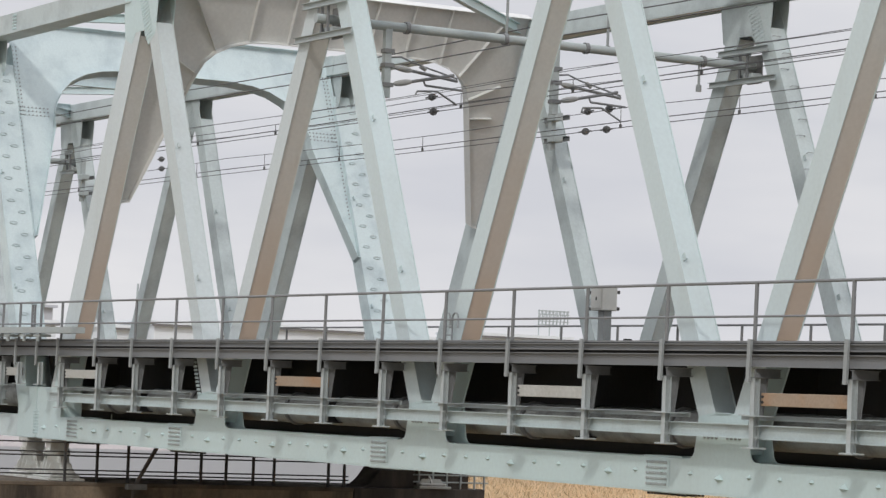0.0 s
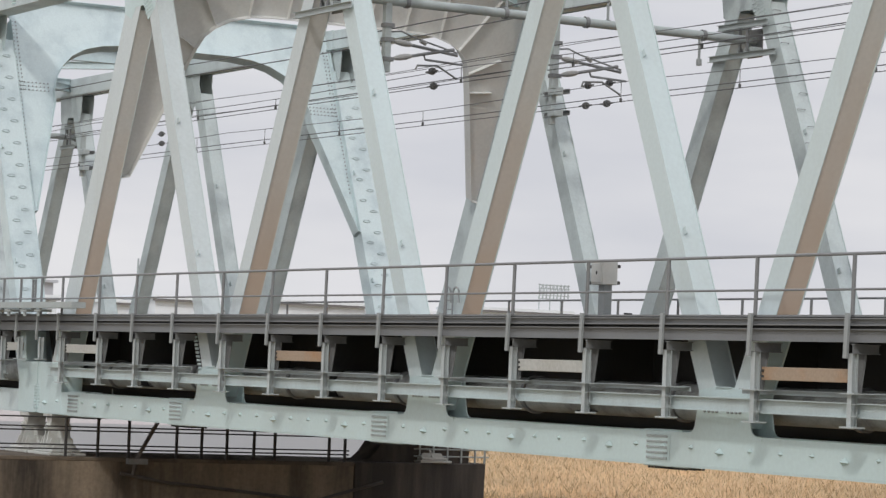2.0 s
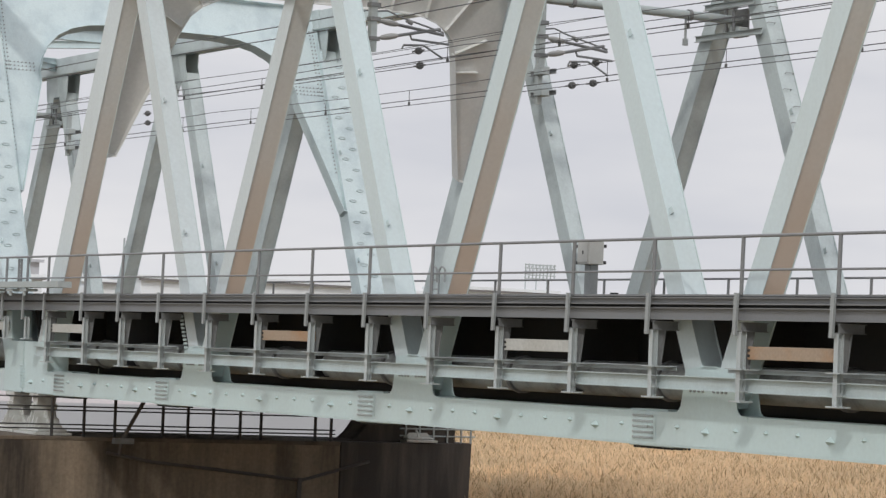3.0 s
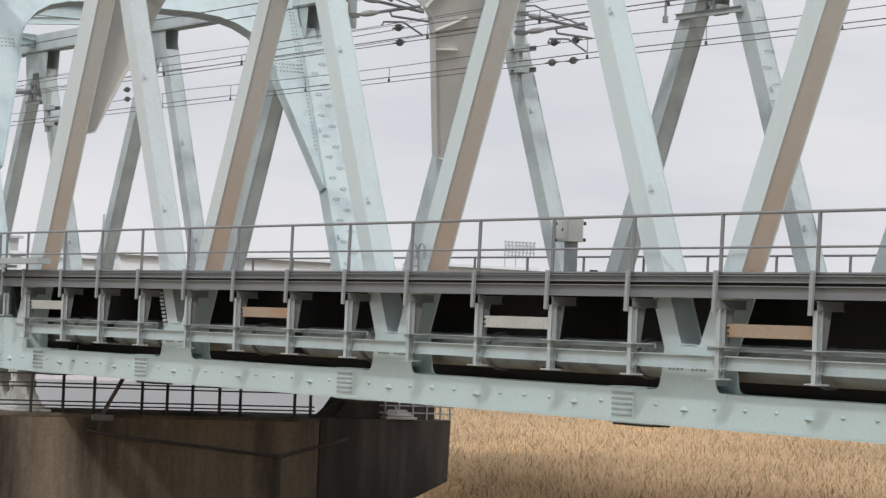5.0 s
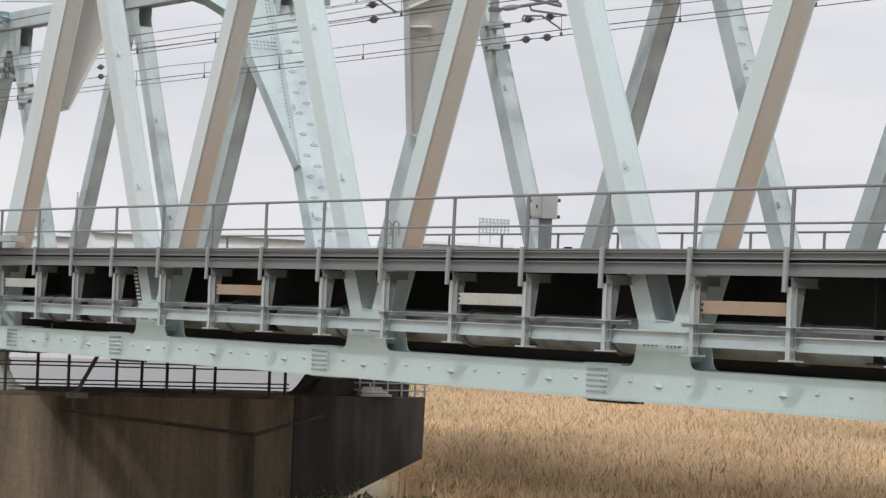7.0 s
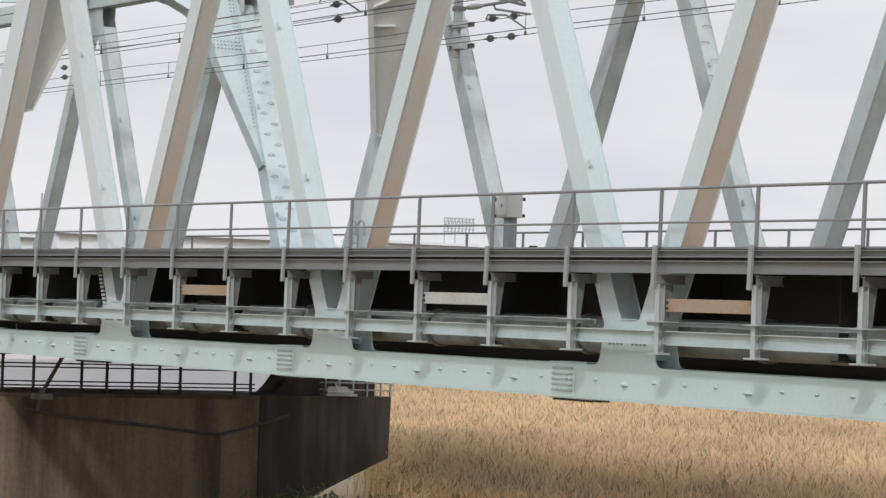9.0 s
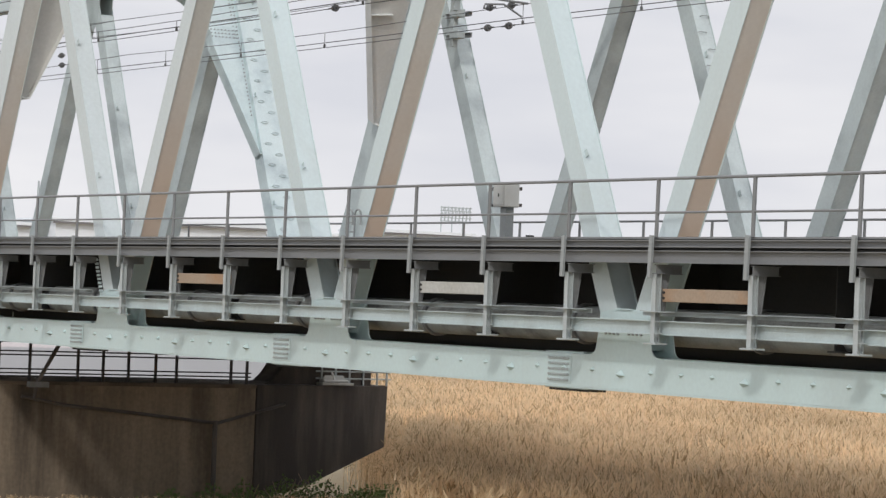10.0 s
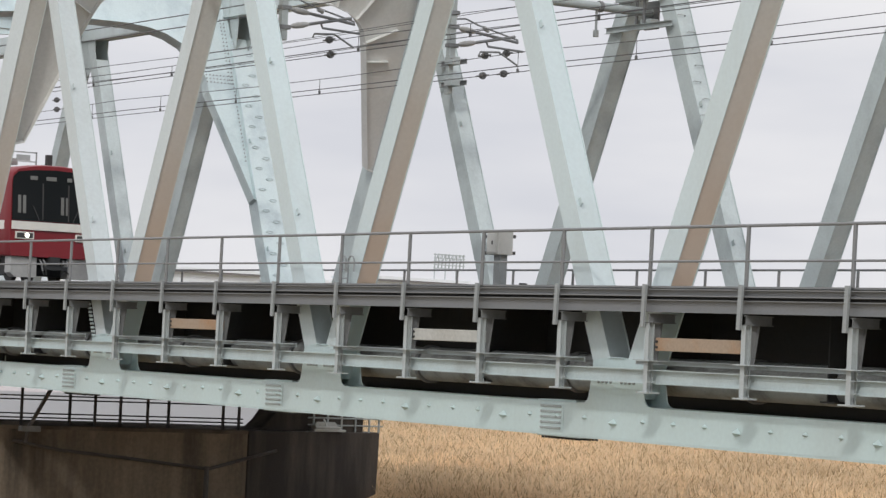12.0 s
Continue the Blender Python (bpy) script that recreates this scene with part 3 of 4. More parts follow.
part("deck_plate", sh, GALV, walkway)
for nm, z0, z1, yy in (("upper_channel", 7.685, 7.82, YR), ("lower_channel", 7.40, 7.63, YR + 0.04)):
    sh = Shape()
    sh.slice([(yy - 0.07, z0), (yy + 0.015, z0), (yy + 0.015, z1), (yy - 0.07, z1), (yy - 0.07, z1 - 0.02), (yy, z1 - 0.02), (yy, z0 + 0.02), (yy - 0.07, z0 + 0.02)], -12, 50)
    part(nm, sh, GALV, walkway)
# dark sheet added behind the channels as the shade in their gap
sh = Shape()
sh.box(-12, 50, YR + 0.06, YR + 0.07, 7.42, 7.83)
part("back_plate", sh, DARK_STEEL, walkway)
for xa, xb in ((-12, -2.35), (1.25, 50)):
    sh = Shape()
    sh.ibeam((xa, YR + 0.17, 6.225), (xb, YR + 0.17, 6.225), 0.17, 0.26, 0.018)
    part("lower_beam", sh, BEAM_PAINT, walkway)
for x in POSTS:
    st = Shape()
    low = 6.58 if -2 < x < 1.2 else 5.95
    st.ibeam((x, YR + 0.02, low), (x, YR + 0.02, 7.20), 0.12, 0.13, 0.014, up=(0, 1, 0))
    post = part("stub_column", st, STUB, walkway)
    bp = Shape()
    bp.box(x - 0.16, x + 0.2, YR - 0.12, YR + 0.16, low - 0.03, low - 0.002)
    part("base_plate", bp, STUB, post)
    if low > 6:
        continue
    fp = Shape()
    fp.box(x - 0.18, x + 0.22, YR - 0.12, YR + 0.3, 6.505, 6.525)
    part("base_plate", fp, STUB, post)
    for zz in (6.12, 6.33):
        sf = Shape()
        sf.box(x + 0.067, x + 0.16, YR - 0.06, YR + 0.08, zz, zz + 0.012)
        part("stiffener", sf, GALV_PALE, post)
    br = Shape()
    br.ibeam((x + 0.02, YR - 0.02, 7.29), (x + 0.02, -0.02, 7.29), 0.12, 0.17, 0.014)
    part("bracket_arm", br, STEEL_DARK, walkway)
    tp = Shape()
    tp.slice([(YR + 0.086, 7.20), (YR + 0.27, 7.20), (YR + 0.18, 6.53), (YR + 0.086, 6.53)], x - 0.03, x - 0.014)
    tp.bar((x, YR + 0.276, 7.20), (x, YR + 0.186, 6.53), 0.012, 0.07, (1, 0, 0))
    tp.box(x - 0.07, x + 0.07, YR - 0.05, YR + 0.42, 7.201, 7.215)
    part("tapered_knee", tp, STEEL_DARK, post)
for k in range(5):
    xa, xb = max(1.3, PANEL * k + 0.84), PANEL * (k + 1) - 0.84
    sh = Shape()
    sh.box(xa, xb, YR + 0.31, YR + 0.40, 6.515, 6.53)
    sh.box(xa, xb, YR + 0.385, YR + 0.40, 6.44, 6.514)
    part("ledge_angle", sh, GALV_PALE, walkway)

for k, (i, mat, zz, lab) in enumerate([(5, WOOD_GREY, 6.80, "silvered grey plank"), (10, WOOD, 6.78, "tan plank"), (14, WOOD_GREY, 6.74, "silvered grey plank"), (17, WOOD, 6.72, "brown rust-stained plank"), (2, WOOD_GREY, 6.82, "silvered grey plank")]):
    sh = Shape()
    sh.box(POSTS[i] + 0.07, POSTS[i + 1] - 0.01, YR + 0.10, YR + 0.15, zz - 0.02, zz + 0.22)
    pl = part("plank", sh, mat, walkway, lab, bevel=0.008)
    part("bolt_group", bolts_on([(POSTS[i + s] + e, zz + q) for s, e in ((0, 0.13), (1, -0.07)) for q in (0.05, 0.15)], YR + 0.10, 0.025, 0.03), IRON, pl)


def handrail(posts, x0, x1, y, base, top, label, mat, lower=True):
    hr = thing("handrail", label, "handrail", "walkway handrails")
    for x in posts:
        sh = Shape()
        sh.tube((x, y, base), (x + 0.02, y, top), 0.038, 10)
        p = part("post", sh, mat, hr, smooth=True)
        if lower:
            s2 = Shape()
            s2.bar((x - 0.05, y - 0.085, 7.12), (x - 0.02, y - 0.085, 7.90), 0.10, 0.05)
            part("post_socket", s2, STEEL_MID, p)
    for z, r in ((top, 0.03), (base + (top - base) * 0.42, 0.022)):
        sh = Shape()
        sh.tube((x0, y, z), (x1, y, z), r, 10)
        part("rail", sh, mat, hr, smooth=True)
    return hr


handrail(POSTS, -12, 50, YR - 0.03, 7.87, 8.93, "galvanised two-rail pipe handrail on the outer walkway", GALV)
handrail([-11.7 + 3.05 * i for i in range(21)], -14, 52, FAR + DEEP + 0.6, 7.915, 8.89, "thin grey pipe handrail on the far walkway", GALV, lower=False)
sh = Shape()
sh.box(-14, 52, FAR + DEEP + 0.02, FAR + DEEP + 0.7, 7.86, 7.92)
tagged(part("walkway", sh, GALV), "narrow grey steel walkway beyond the far truss", "walkway")

# refuge platform over the joint between the spans
plat = thing("platform", "grey steel platform edge over the joint between spans", "platform")
sh = Shape()
sh.box(-9.0, 2.6, YR - 0.45, YR - 0.04, 8.03, 8.20)
sh.slice([(YR - 0.45, 8.03), (YR - 0.04, 8.03), (YR - 0.04, 8.20), (YR - 0.45, 8.20)], 2.6, 4.2)
part("edge_beam", sh, GALV_PALE, plat)
for i, x in enumerate((-7.0, -5.2, -3.6, -2.3, -1.2, 0.1, 1.2)):
    sh = Shape()
    sh.box(x, x + 0.5, YR - 0.40, YR - 0.05, 7.93, 8.0)
    sh.tube((x + 0.25, YR - 0.35, 7.80), (x + 0.25, YR - 0.35, 7.99), 0.05, 8)
    part("clamp", sh, GALV_PALE, plat)
for x in (-0.1, 0.1):
    sh = Shape()
    sh.bar((x, YR + 0.05, 8.0), (x, YR + 0.05, 8.88), 0.06, 0.05)
    part("gate_post", sh, GALV, plat)

# ladder hoops that rise through the walkway
hoop = thing("access_ladder", "grey pipe ladder hoops rising beside the walkway", "ladder")
for x in (23.85, 24.2):
    sh = Shape()
    pts = [(x - 0.13, -0.15, 7.88), (x - 0.13, -0.15, 8.36)] + [(x - 0.13 * math.cos(q), -0.15, 8.36 + 0.13 * math.sin(q)) for q in (0.5, 1.05, 1.57, 2.09, 2.64)] + [(x + 0.13, -0.15, 8.36), (x + 0.13, -0.15, 8.15)]
    sh.path(pts, 0.022, 6)
    part("stile", sh, STEEL_MID, hoop)
for z in (8.0, 8.2):
    sh = Shape()
    sh.tube((23.72, -0.15, z), (24.07, -0.15, z), 0.016, 6)
    part("rung", sh, STEEL_MID, hoop)

# ---- water pipe below the deck ----
pipe = thing("water_pipe", "large pale grey pipe slung below the deck", "pipe")
sh = Shape()
sh.tube((-40, 1.15, 6.22), (56, 1.15, 6.22), 0.36, 28)
part("barrel", sh, PIPE, pipe, smooth=True)
for k in range(9):
    x = 2.8 + 5.7 * k
    sh = Shape()
    sh.tube((x - 0.06, 1.15, 6.22), (x + 0.06, 1.15, 6.22), 0.41, 28)
    part("flange", sh, GALV, pipe)

# ---- pier ----
pier = thing("bridge_pier", "stained brown concrete hammerhead bridge pier", "pier")
sh = Shape()
sh.slice([(-3.6, 3.80), (9.47, 3.80), (9.47, -1.5), (-0.4, -1.5), (-1.0, 0.75), (-3.6, 1.88)], -2.9, 1.5)
part("shaft", sh, CONCRETE, pier, bevel=0.04)
# the end face turns off the sun; its colour carries that shade too
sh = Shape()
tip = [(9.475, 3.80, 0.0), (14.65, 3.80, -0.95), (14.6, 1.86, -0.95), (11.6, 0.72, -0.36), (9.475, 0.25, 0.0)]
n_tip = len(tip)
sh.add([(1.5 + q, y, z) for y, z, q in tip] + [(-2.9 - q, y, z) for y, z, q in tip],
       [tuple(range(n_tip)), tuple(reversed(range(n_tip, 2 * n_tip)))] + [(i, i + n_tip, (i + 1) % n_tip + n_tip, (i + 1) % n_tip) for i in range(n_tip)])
part("cantilever_end", sh, PIER_BLACK, pier, "stained concrete cantilever end, near black for its shaded face", bevel=0.03)
# near black for both the grime and the shadow on the block
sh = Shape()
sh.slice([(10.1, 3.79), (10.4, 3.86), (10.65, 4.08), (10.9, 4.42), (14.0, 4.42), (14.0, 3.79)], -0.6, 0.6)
part("bearing_block", sh, PIER_BLACK, pier, "grimy concrete bearing block with its shadow in the near-black colour", bevel=0.02)
# course added for the dark upper band, with deck shade painted in
sh = Shape()
sh.box(-2.95, 1.515, -3.63, 9.47, 3.68, 3.803)
part("coping", sh, COPING, pier, "stained dark course added on the pier top, deck shade in its colour", bevel=0.02)
insp = thing("inspection_rail", "pale weathered pipe rail on the pier's end", "handrail")
for y in (12.2, 12.7, 13.2, 13.7, 14.2, 14.55):
    sh = Shape()
    sh.bar((0.62, y, 3.79), (0.62, y, 4.45), 0.05, 0.05)
    part("post", sh, GALV_PALE, insp)
for z in (4.0, 4.22, 4.43):
    sh = Shape()
    sh.tube((0.62, 12.0, z), (0.62, 14.7, z), 0.025, 6)
    part("rail", sh, GALV_PALE, insp)
rail_thing = thing("pier_handrail", "black iron handrail along the pier top", "handrail")
for y in (-2.0, 0.1, 1.09, 2.06, 3.58, 4.39, 5.21, 6.1, 6.79, 8.62, 9.16):
    sh = Shape()
    sh.bar((1.42, y, 3.78), (1.42, y, 4.95), 0.07, 0.07)
    part("post", sh, IRON, rail_thing)
for z in (4.02, 4.14, 4.55, 4.66, 4.93):
    sh = Shape()
    sh.tube((1.42, -2.2, z), (1.42, 9.3, z), 0.022, 6)
    part("rail", sh, IRON, rail_thing)
drain = thing("drain_pipe", "rusty grey drain pipe clipped to the pier face", "pipe")
sh = Shape()
sh.path([(1.62, 1.75, 3.35), (1.62, 3.2, 3.10), (1.62, 5.2, 2.92), (1.62, 8.1, 2.62), (1.62, 10.4, 3.22)], 0.05, 8)
part("run", sh, RAIL_GREY, drain)
sh = Shape()
sh.tube((1.62, 8.05, 2.7), (1.62, 8.05, 0.3), 0.08, 8)
part("downpipe", sh, RAIL_GREY, drain)
sh = Shape()
sh.box(1.5, 1.75, 1.95, 2.55, 3.62, 3.78)
part("box", sh, STEEL_DARK, drain)
sh = Shape()
sh.bar((1.62, 2.2, 3.7), (1.62, 3.0, 5.1), 0.12, 0.08)
sh.tube((1.62, 2.2, 3.65), (1.62, 2.15, 3.3), 0.06, 8)
part("feed", sh, RAIL_GREY, drain)


def bearing(x, y):
    b = thing("bridge_bearing", "pale grey ribbed steel rocker bearing on the pier", "bearing", "bridge bearings")
    sh = Shape()
    sh.box(x - 0.86, x + 0.86, y - 0.22, y + 0.90, 3.805, 3.88)
    part("base_plate", sh, BEARING, b, bevel=0.01)
    sh = Shape()
    sh.box(x - 0.74, x + 0.74, y - 0.12, y + 0.80, 3.88, 3.97)
    part("sole_plate", sh, BEARING, b, bevel=0.03)
    web = Shape()
    web.plate([(x - 0.66, 3.97), (x + 0.66, 3.97), (x + 0.60, 4.06), (x + 0.34, 4.30), (x + 0.2, 4.52), (x - 0.2, 4.52), (x - 0.34, 4.30), (x - 0.60, 4.06)], y + 0.30, y + 0.36)
    part("web", web, BEARING, b)
    for dx, h in ((-0.56, 4.10), (-0.34, 4.30), (-0.12, 4.52), (0.12, 4.52), (0.34, 4.30), (0.56, 4.10)):
        sh = Shape()
        sh.slice([(y - 0.08, 3.97), (y + 0.76, 3.97), (y + 0.66, h), (y + 0.02, h)], x + dx - 0.022, x + dx + 0.022)
        part("rib", sh, BEARING, b)
    sh = Shape()
    sh.tube((x, y - 0.02, 4.60), (x, y + 0.72, 4.60), 0.11, 14)
    sh.tube((x, y - 0.07, 4.60), (x, y - 0.02, 4.60), 0.06, 10)
    part("pin", sh, BEARING, b, smooth=True)
    sh = Shape()
    sh.plate([(x - 0.11, 4.62), (x + 0.11, 4.62), (x + 0.22, 4.88), (x - 0.22, 4.88)], y + 0.06, y + 0.64)
    sh.box(x - 0.34, x + 0.34, y + 0.0, y + 0.70, 4.88, 4.985)
    part("top_shoe", sh, BEARING, b, bevel=0.01)


for yy in (0.0, FAR):
    bearing(0.15, yy)
    bearing(-1.75, yy)

# ---- overhead line ----
TUBE_X, TUBE_Z = HEADS[1], 15.64


def leg_x(foot, head, z):
    return foot + (head - foot) * (z - FOOT) / (HEAD - FOOT)


def gantry(x, f0, f1, y0=0.0, y1=FAR + 0.1, tube=True):
    g = thing("catenary_beam", "grey steel tube beam clamped across the truss legs", "catenary beam", "catenary beams")
    if tube:
        sh = Shape()
        sh.tube((x, y0 - 0.30, TUBE_Z), (x, y1 + 0.3, TUBE_Z), 0.115, 18)
        part("tube", sh, GALV_PALE, g, smooth=True)
        for y in (2.2, 5.0, 7.4, 9.0, 11.0):
            sh = Shape()
            sh.tube((x, y - 0.05, TUBE_Z), (x, y + 0.05, TUBE_Z), 0.15, 14)
            part("collar", sh, GALV, g)
    for y, out in ((y0, -1), (y1, -1)):
        for z in (16.02, 15.22):
            for yy in (y - 0.09,):
                sh = Shape()
                a, b = leg_x(f0, x, z) - 0.36, leg_x(f1, x, z) + 0.36
                sh.bar((a, yy, z), (b, yy, z), 0.16, 0.012)
                sh.box(a, b, yy - 0.07, yy + 0.006, z + 0.068, z + 0.08)
                sh.box(a, b, yy - 0.07, yy + 0.006, z - 0.08, z - 0.068)
                part("channel", sh, GALV_PALE, g)
        sh = Shape()
        for dx in (-0.16, 0.16):
            sh.bar((x + dx, y - 0.05, 15.15), (x + dx, y - 0.05, 16.1), 0.07, 0.05)
        part("hanger", sh, GALV, g)
        sh = Shape()
        sh.box(x - 0.32, x + 0.30, y + 0.31, y + 0.36, 15.2, 15.95)
        part("clamp_plate", sh, STEEL_DARK, g)
        for dx in (-0.28, 0.0, 0.28):
            sh = Shape()
            sh.box(x + dx - 0.07, x + dx + 0.07, y - 0.02, y + 0.30, 15.28, 15.44)
            part("clamp_block", sh, GALV_PALE, g, bevel=0.015)
    return g


gantry(HEADS[1], NODES[1], NODES[2])
for y, z0, z1 in ((8.05, TUBE_Z, 17.5), (5.05, TUBE_Z, 17.5), (10.9, TUBE_Z - 0.75, TUBE_Z + 0.05)):
    rod = Shape()
    rod.tube((TUBE_X, y, z0), (TUBE_X, y, z1), 0.035, 8)
    rod.tube((TUBE_X, y, z0 - 0.05), (TUBE_X, y, z0 + 0.12), 0.075, 8)
    tagged(part("tube_hanger", rod, STEEL_MID), "grey steel hanger rod on the catenary tube", "hanger rod", "tube hangers")
gantry(HEADS_2[2], NODES_2[2], NODES_2[3])


def insulator(sh, a, b, r=0.078):
    a, b = Vector(a), Vector(b)
    stops = [(0.0, 0.035), (0.12, 0.06), (0.35, r), (0.65, r), (0.88, 0.06), (1.0, 0.035)]
    for (ka, ra), (kb, rb) in zip(stops, stops[1:]):
        sh.tube(a.lerp(b, ka), a.lerp(b, kb), ra, 12, rb)


def cantilever(x, y, z, reach, post_from):
    """A hinged arm with two insulators, a steady arm and its register tube."""
    c = thing("catenary_arm", "grey catenary cantilever arm with two insulators", "catenary arm", "catenary arms")
    sh = Shape()
    sh.bar((x, y, post_from), (x, y, z - 0.80), 0.17, 0.17, (0, 1, 0))
    post = part("drop_post", sh, GALV_PALE, c)
    for zz in (z + 0.35, z, z - 0.48):
        sh = Shape()
        sh.box(x - 0.11, x + 0.11, y - 0.11, y + 0.16, zz - 0.05, zz + 0.05)
        part("clamp", sh, GALV, post)
    for z0, z1, y1 in ((z, z - 0.22, reach), (z - 0.48, z - 0.08, reach * 0.95)):
        sh = Shape()
        insulator(sh, (x, y + 0.22, z0 + (z1 - z0) * 0.1), (x, y + 0.72, z0 + (z1 - z0) * 0.35))
        part("insulator", sh, PORCELAIN, c)
        sh = Shape()
        sh.tube((x, y + 0.70, z0 + (z1 - z0) * 0.34), (x, y + y1, z1), 0.04, 8)
        part("arm_tube", sh, GALV, c)
    sh = Shape()
    sh.path([(x, y + 0.1, z + 0.20), (x, y + 0.4, z + 0.24), (x, y + 0.75, z + 0.12), (x, y + reach, z - 0.16)], 0.024, 6)
    part("stay", sh, GALV, c)
    sh = Shape()
    sh.tube((x, y + 0.95, z + 0.06), (x, y + 1.1, z - 0.01), 0.06, 8)
    part("stay_insulator", sh, PORCELAIN, c)
    sh = Shape()
    sh.path([(x, y + reach * 0.52, z - 0.26), (x, y + reach * 0.55, z - 0.40), (x, y + reach * 1.08, z - 0.44)], 0.03, 6)
    part("register_tube", sh, GALV, c)
    sh = Shape()
    sh.path([(x, y + reach * 0.42, z - 0.66), (x, y + reach * 0.44, z - 0.56), (x, y + reach * 0.72, z - 0.52), (x, y + reach * 1.0, z - 0.80)], 0.026, 6)
    part("steady_arm", sh, GALV, c)
    return c


cantilever(TUBE_X, 1.68, 14.68, 2.0, TUBE_Z)
cantilever(TUBE_X, 6.50, 14.68, 2.0, TUBE_Z)


def disc(x, y, z):
    sh = Shape()
    for k, r in ((-0.07, 0.04), (-0.045, 0.085), (0.0, 0.095), (0.045, 0.085)):
        sh.tube((x + k, y, z), (x + k + 0.03, y, z), r, 14)
    sh.tube((x - 0.3, y, z), (x + 0.3, y, z), 0.022, 6)
    tagged(part("wire_insulator", sh, RUBBER), "dark round insulator threaded on an overhead wire", "insulator", "wire insulators")


def wire(y, z, r=0.011, x0=-60.0, x1=57.0, sag=0.25, label="dark overhead wire along the tracks"):
    w = Shape()
    pts = []
    n = 24
    for i in range(n + 1):
        x = x0 + (x1 - x0) * i / n
        k = ((x - TUBE_X) / (2 * PANEL)) % 1.0
        pts.append((x, y, z - sag * 4 * k * (1 - k)))
    w.path(pts, r, 5)
    return tagged(part("overhead_wire", w, WIRE), label, "wire", "overhead wires")


LINES = [(3.7, 13.79, 14.17), (8.4, 13.69, 14.21)]
for y, low, high in LINES:
    wire(y, low, 0.011, sag=0.02, label="taut dark contact wire above the track")
    wire(y, high, 0.010, sag=0.12, label="dark messenger wire above the track")
for y, z in ((3.66, 13.90), (8.36, 13.83)):
    wire(y, z, 0.013, sag=0.03, label="second dark wire beside the contact wire")
for y, z in ((8.0, 15.30), (6.3, 14.95), (6.9, 14.62)):
    wire(y, z, 0.009, sag=0.1)
for z in (16.1, 15.75):
    wire(6.0, z, 0.017, sag=0.08, label="thick black feeder cable above the tracks")
for y, low, high in LINES:
    for x in [-50.3 + 5.2 * i for i in range(20)]:
        sh = Shape()
        k = ((x - TUBE_X) / (2 * PANEL)) % 1.0
        sh.tube((x, y, low), (x, y, high - 0.48 * k * (1 - k)), 0.009, 5)
        sh.tube((x, y, low - 0.02), (x, y, low + 0.08), 0.035, 6)
        tagged(part("wire_dropper", sh, WIRE), "thin dark dropper between overhead wires", "dropper", "wire droppers")
for x, y, z in ((15.8, 3.7, 14.17), (15.9, 3.7, 13.79), (15.69, 8.4, 14.21), (16.72, 8.4, 14.2), (15.62, 8.4, 13.69), (16.63, 8.4, 13.68), (-11.7, 8.4, 14.46), (-11.65, 8.4, 14.13)):
    disc(x, y, z)

# clamped outrigger on the far truss leg
out = thing("feeder_bracket", "grey steel feeder bracket clamped round a truss leg", "bracket", "feeder brackets")
for z, xc in ((14.86, 7.92), (14.24, 7.95)):
    for yy in (FAR + 0.01,):
        sh = Shape()
        sh.bar((xc - 0.7, yy, z), (xc + 0.7, yy, z), 0.14, 0.012)
        sh.box(xc - 0.7, xc + 0.7, yy - 0.06, yy + 0.006, z + 0.058, z + 0.07)
        sh.box(xc - 0.7, xc + 0.7, yy - 0.06, yy + 0.006, z - 0.07, z - 0.058)
        part("channel", sh, GALV, out)
    sh = Shape()
    sh.box(xc + 0.2, xc + 0.62, FAR - 0.45, FAR - 0.16, z - 0.12, z + 0.12)
    part("clamp_block", sh, GALV_PALE, out, bevel=0.02)
sh = Shape()
sh.bar((8.2, FAR - 0.32, 13.9), (8.2, FAR - 0.32, 15.6), 0.16, 0.16)
part("upright", sh, GALV_PALE, out)
copy_thing(out, pose(-35.7, 0, 0))

# cabinet on the far truss leg
cab = thing("equipment_cabinet", "pale grey steel cabinet clamped to a truss leg", "cabinet")
sh = Shape()
sh.box(11.25, 11.85, FAR - 0.72, FAR - 0.22, 9.22, 9.88)
part("body", sh, CABINET, cab, bevel=0.02)
sh = Shape()
sh.box(11.30, 11.80, FAR - 0.745, FAR - 0.722, 9.28, 9.82)
door = part("door", sh, CABINET, cab, bevel=0.006)
sh = Shape()
sh.box(11.58, 11.61, FAR - 0.77, FAR - 0.746, 9.50, 9.60)
part("handle", sh, IRON, door)
for z in (9.30, 9.76):
    sh = Shape()
    sh.box(10.35, 11.5, FAR - 0.21, FAR + 0.09, z - 0.045, z + 0.045)
    part("clamp_rail", sh, IRON, cab)
sh = Shape()
sh.box(11.4, 11.7, FAR - 0.55, FAR - 0.3, 7.92, 9.22)
part("pedestal", sh, STEEL_MID, cab)
sh = Shape()
sh.box(12.5, 12.62, FAR - 0.4, FAR - 0.2, 7.75, 8.45)
sh.box(12.72, 12.80, FAR - 0.4, FAR - 0.2, 7.75, 8.40)
tagged(part("cable_box", sh, IRON), "small black cable box standing on the floor", "box")

# ---- distance ----
FACADE = material("pale_facade", (0.78, 0.81, 0.84), 0.8, grain=0.04, scale=0.1, bump=0.0, dirt_shade=(0.55, 0.55, 0.55), dirt_shade_amount=0.5)
FACADE_DIM = material("grey_facade", (0.50, 0.51, 0.55), 0.8, grain=0.04, scale=0.1, bump=0.0, dirt_shade=(0.45, 0.46, 0.5), dirt_shade_amount=0.5)
EAVES = material("dark_eaves", (0.22, 0.21, 0.21), 0.8, grain=0.05, bump=0.0)
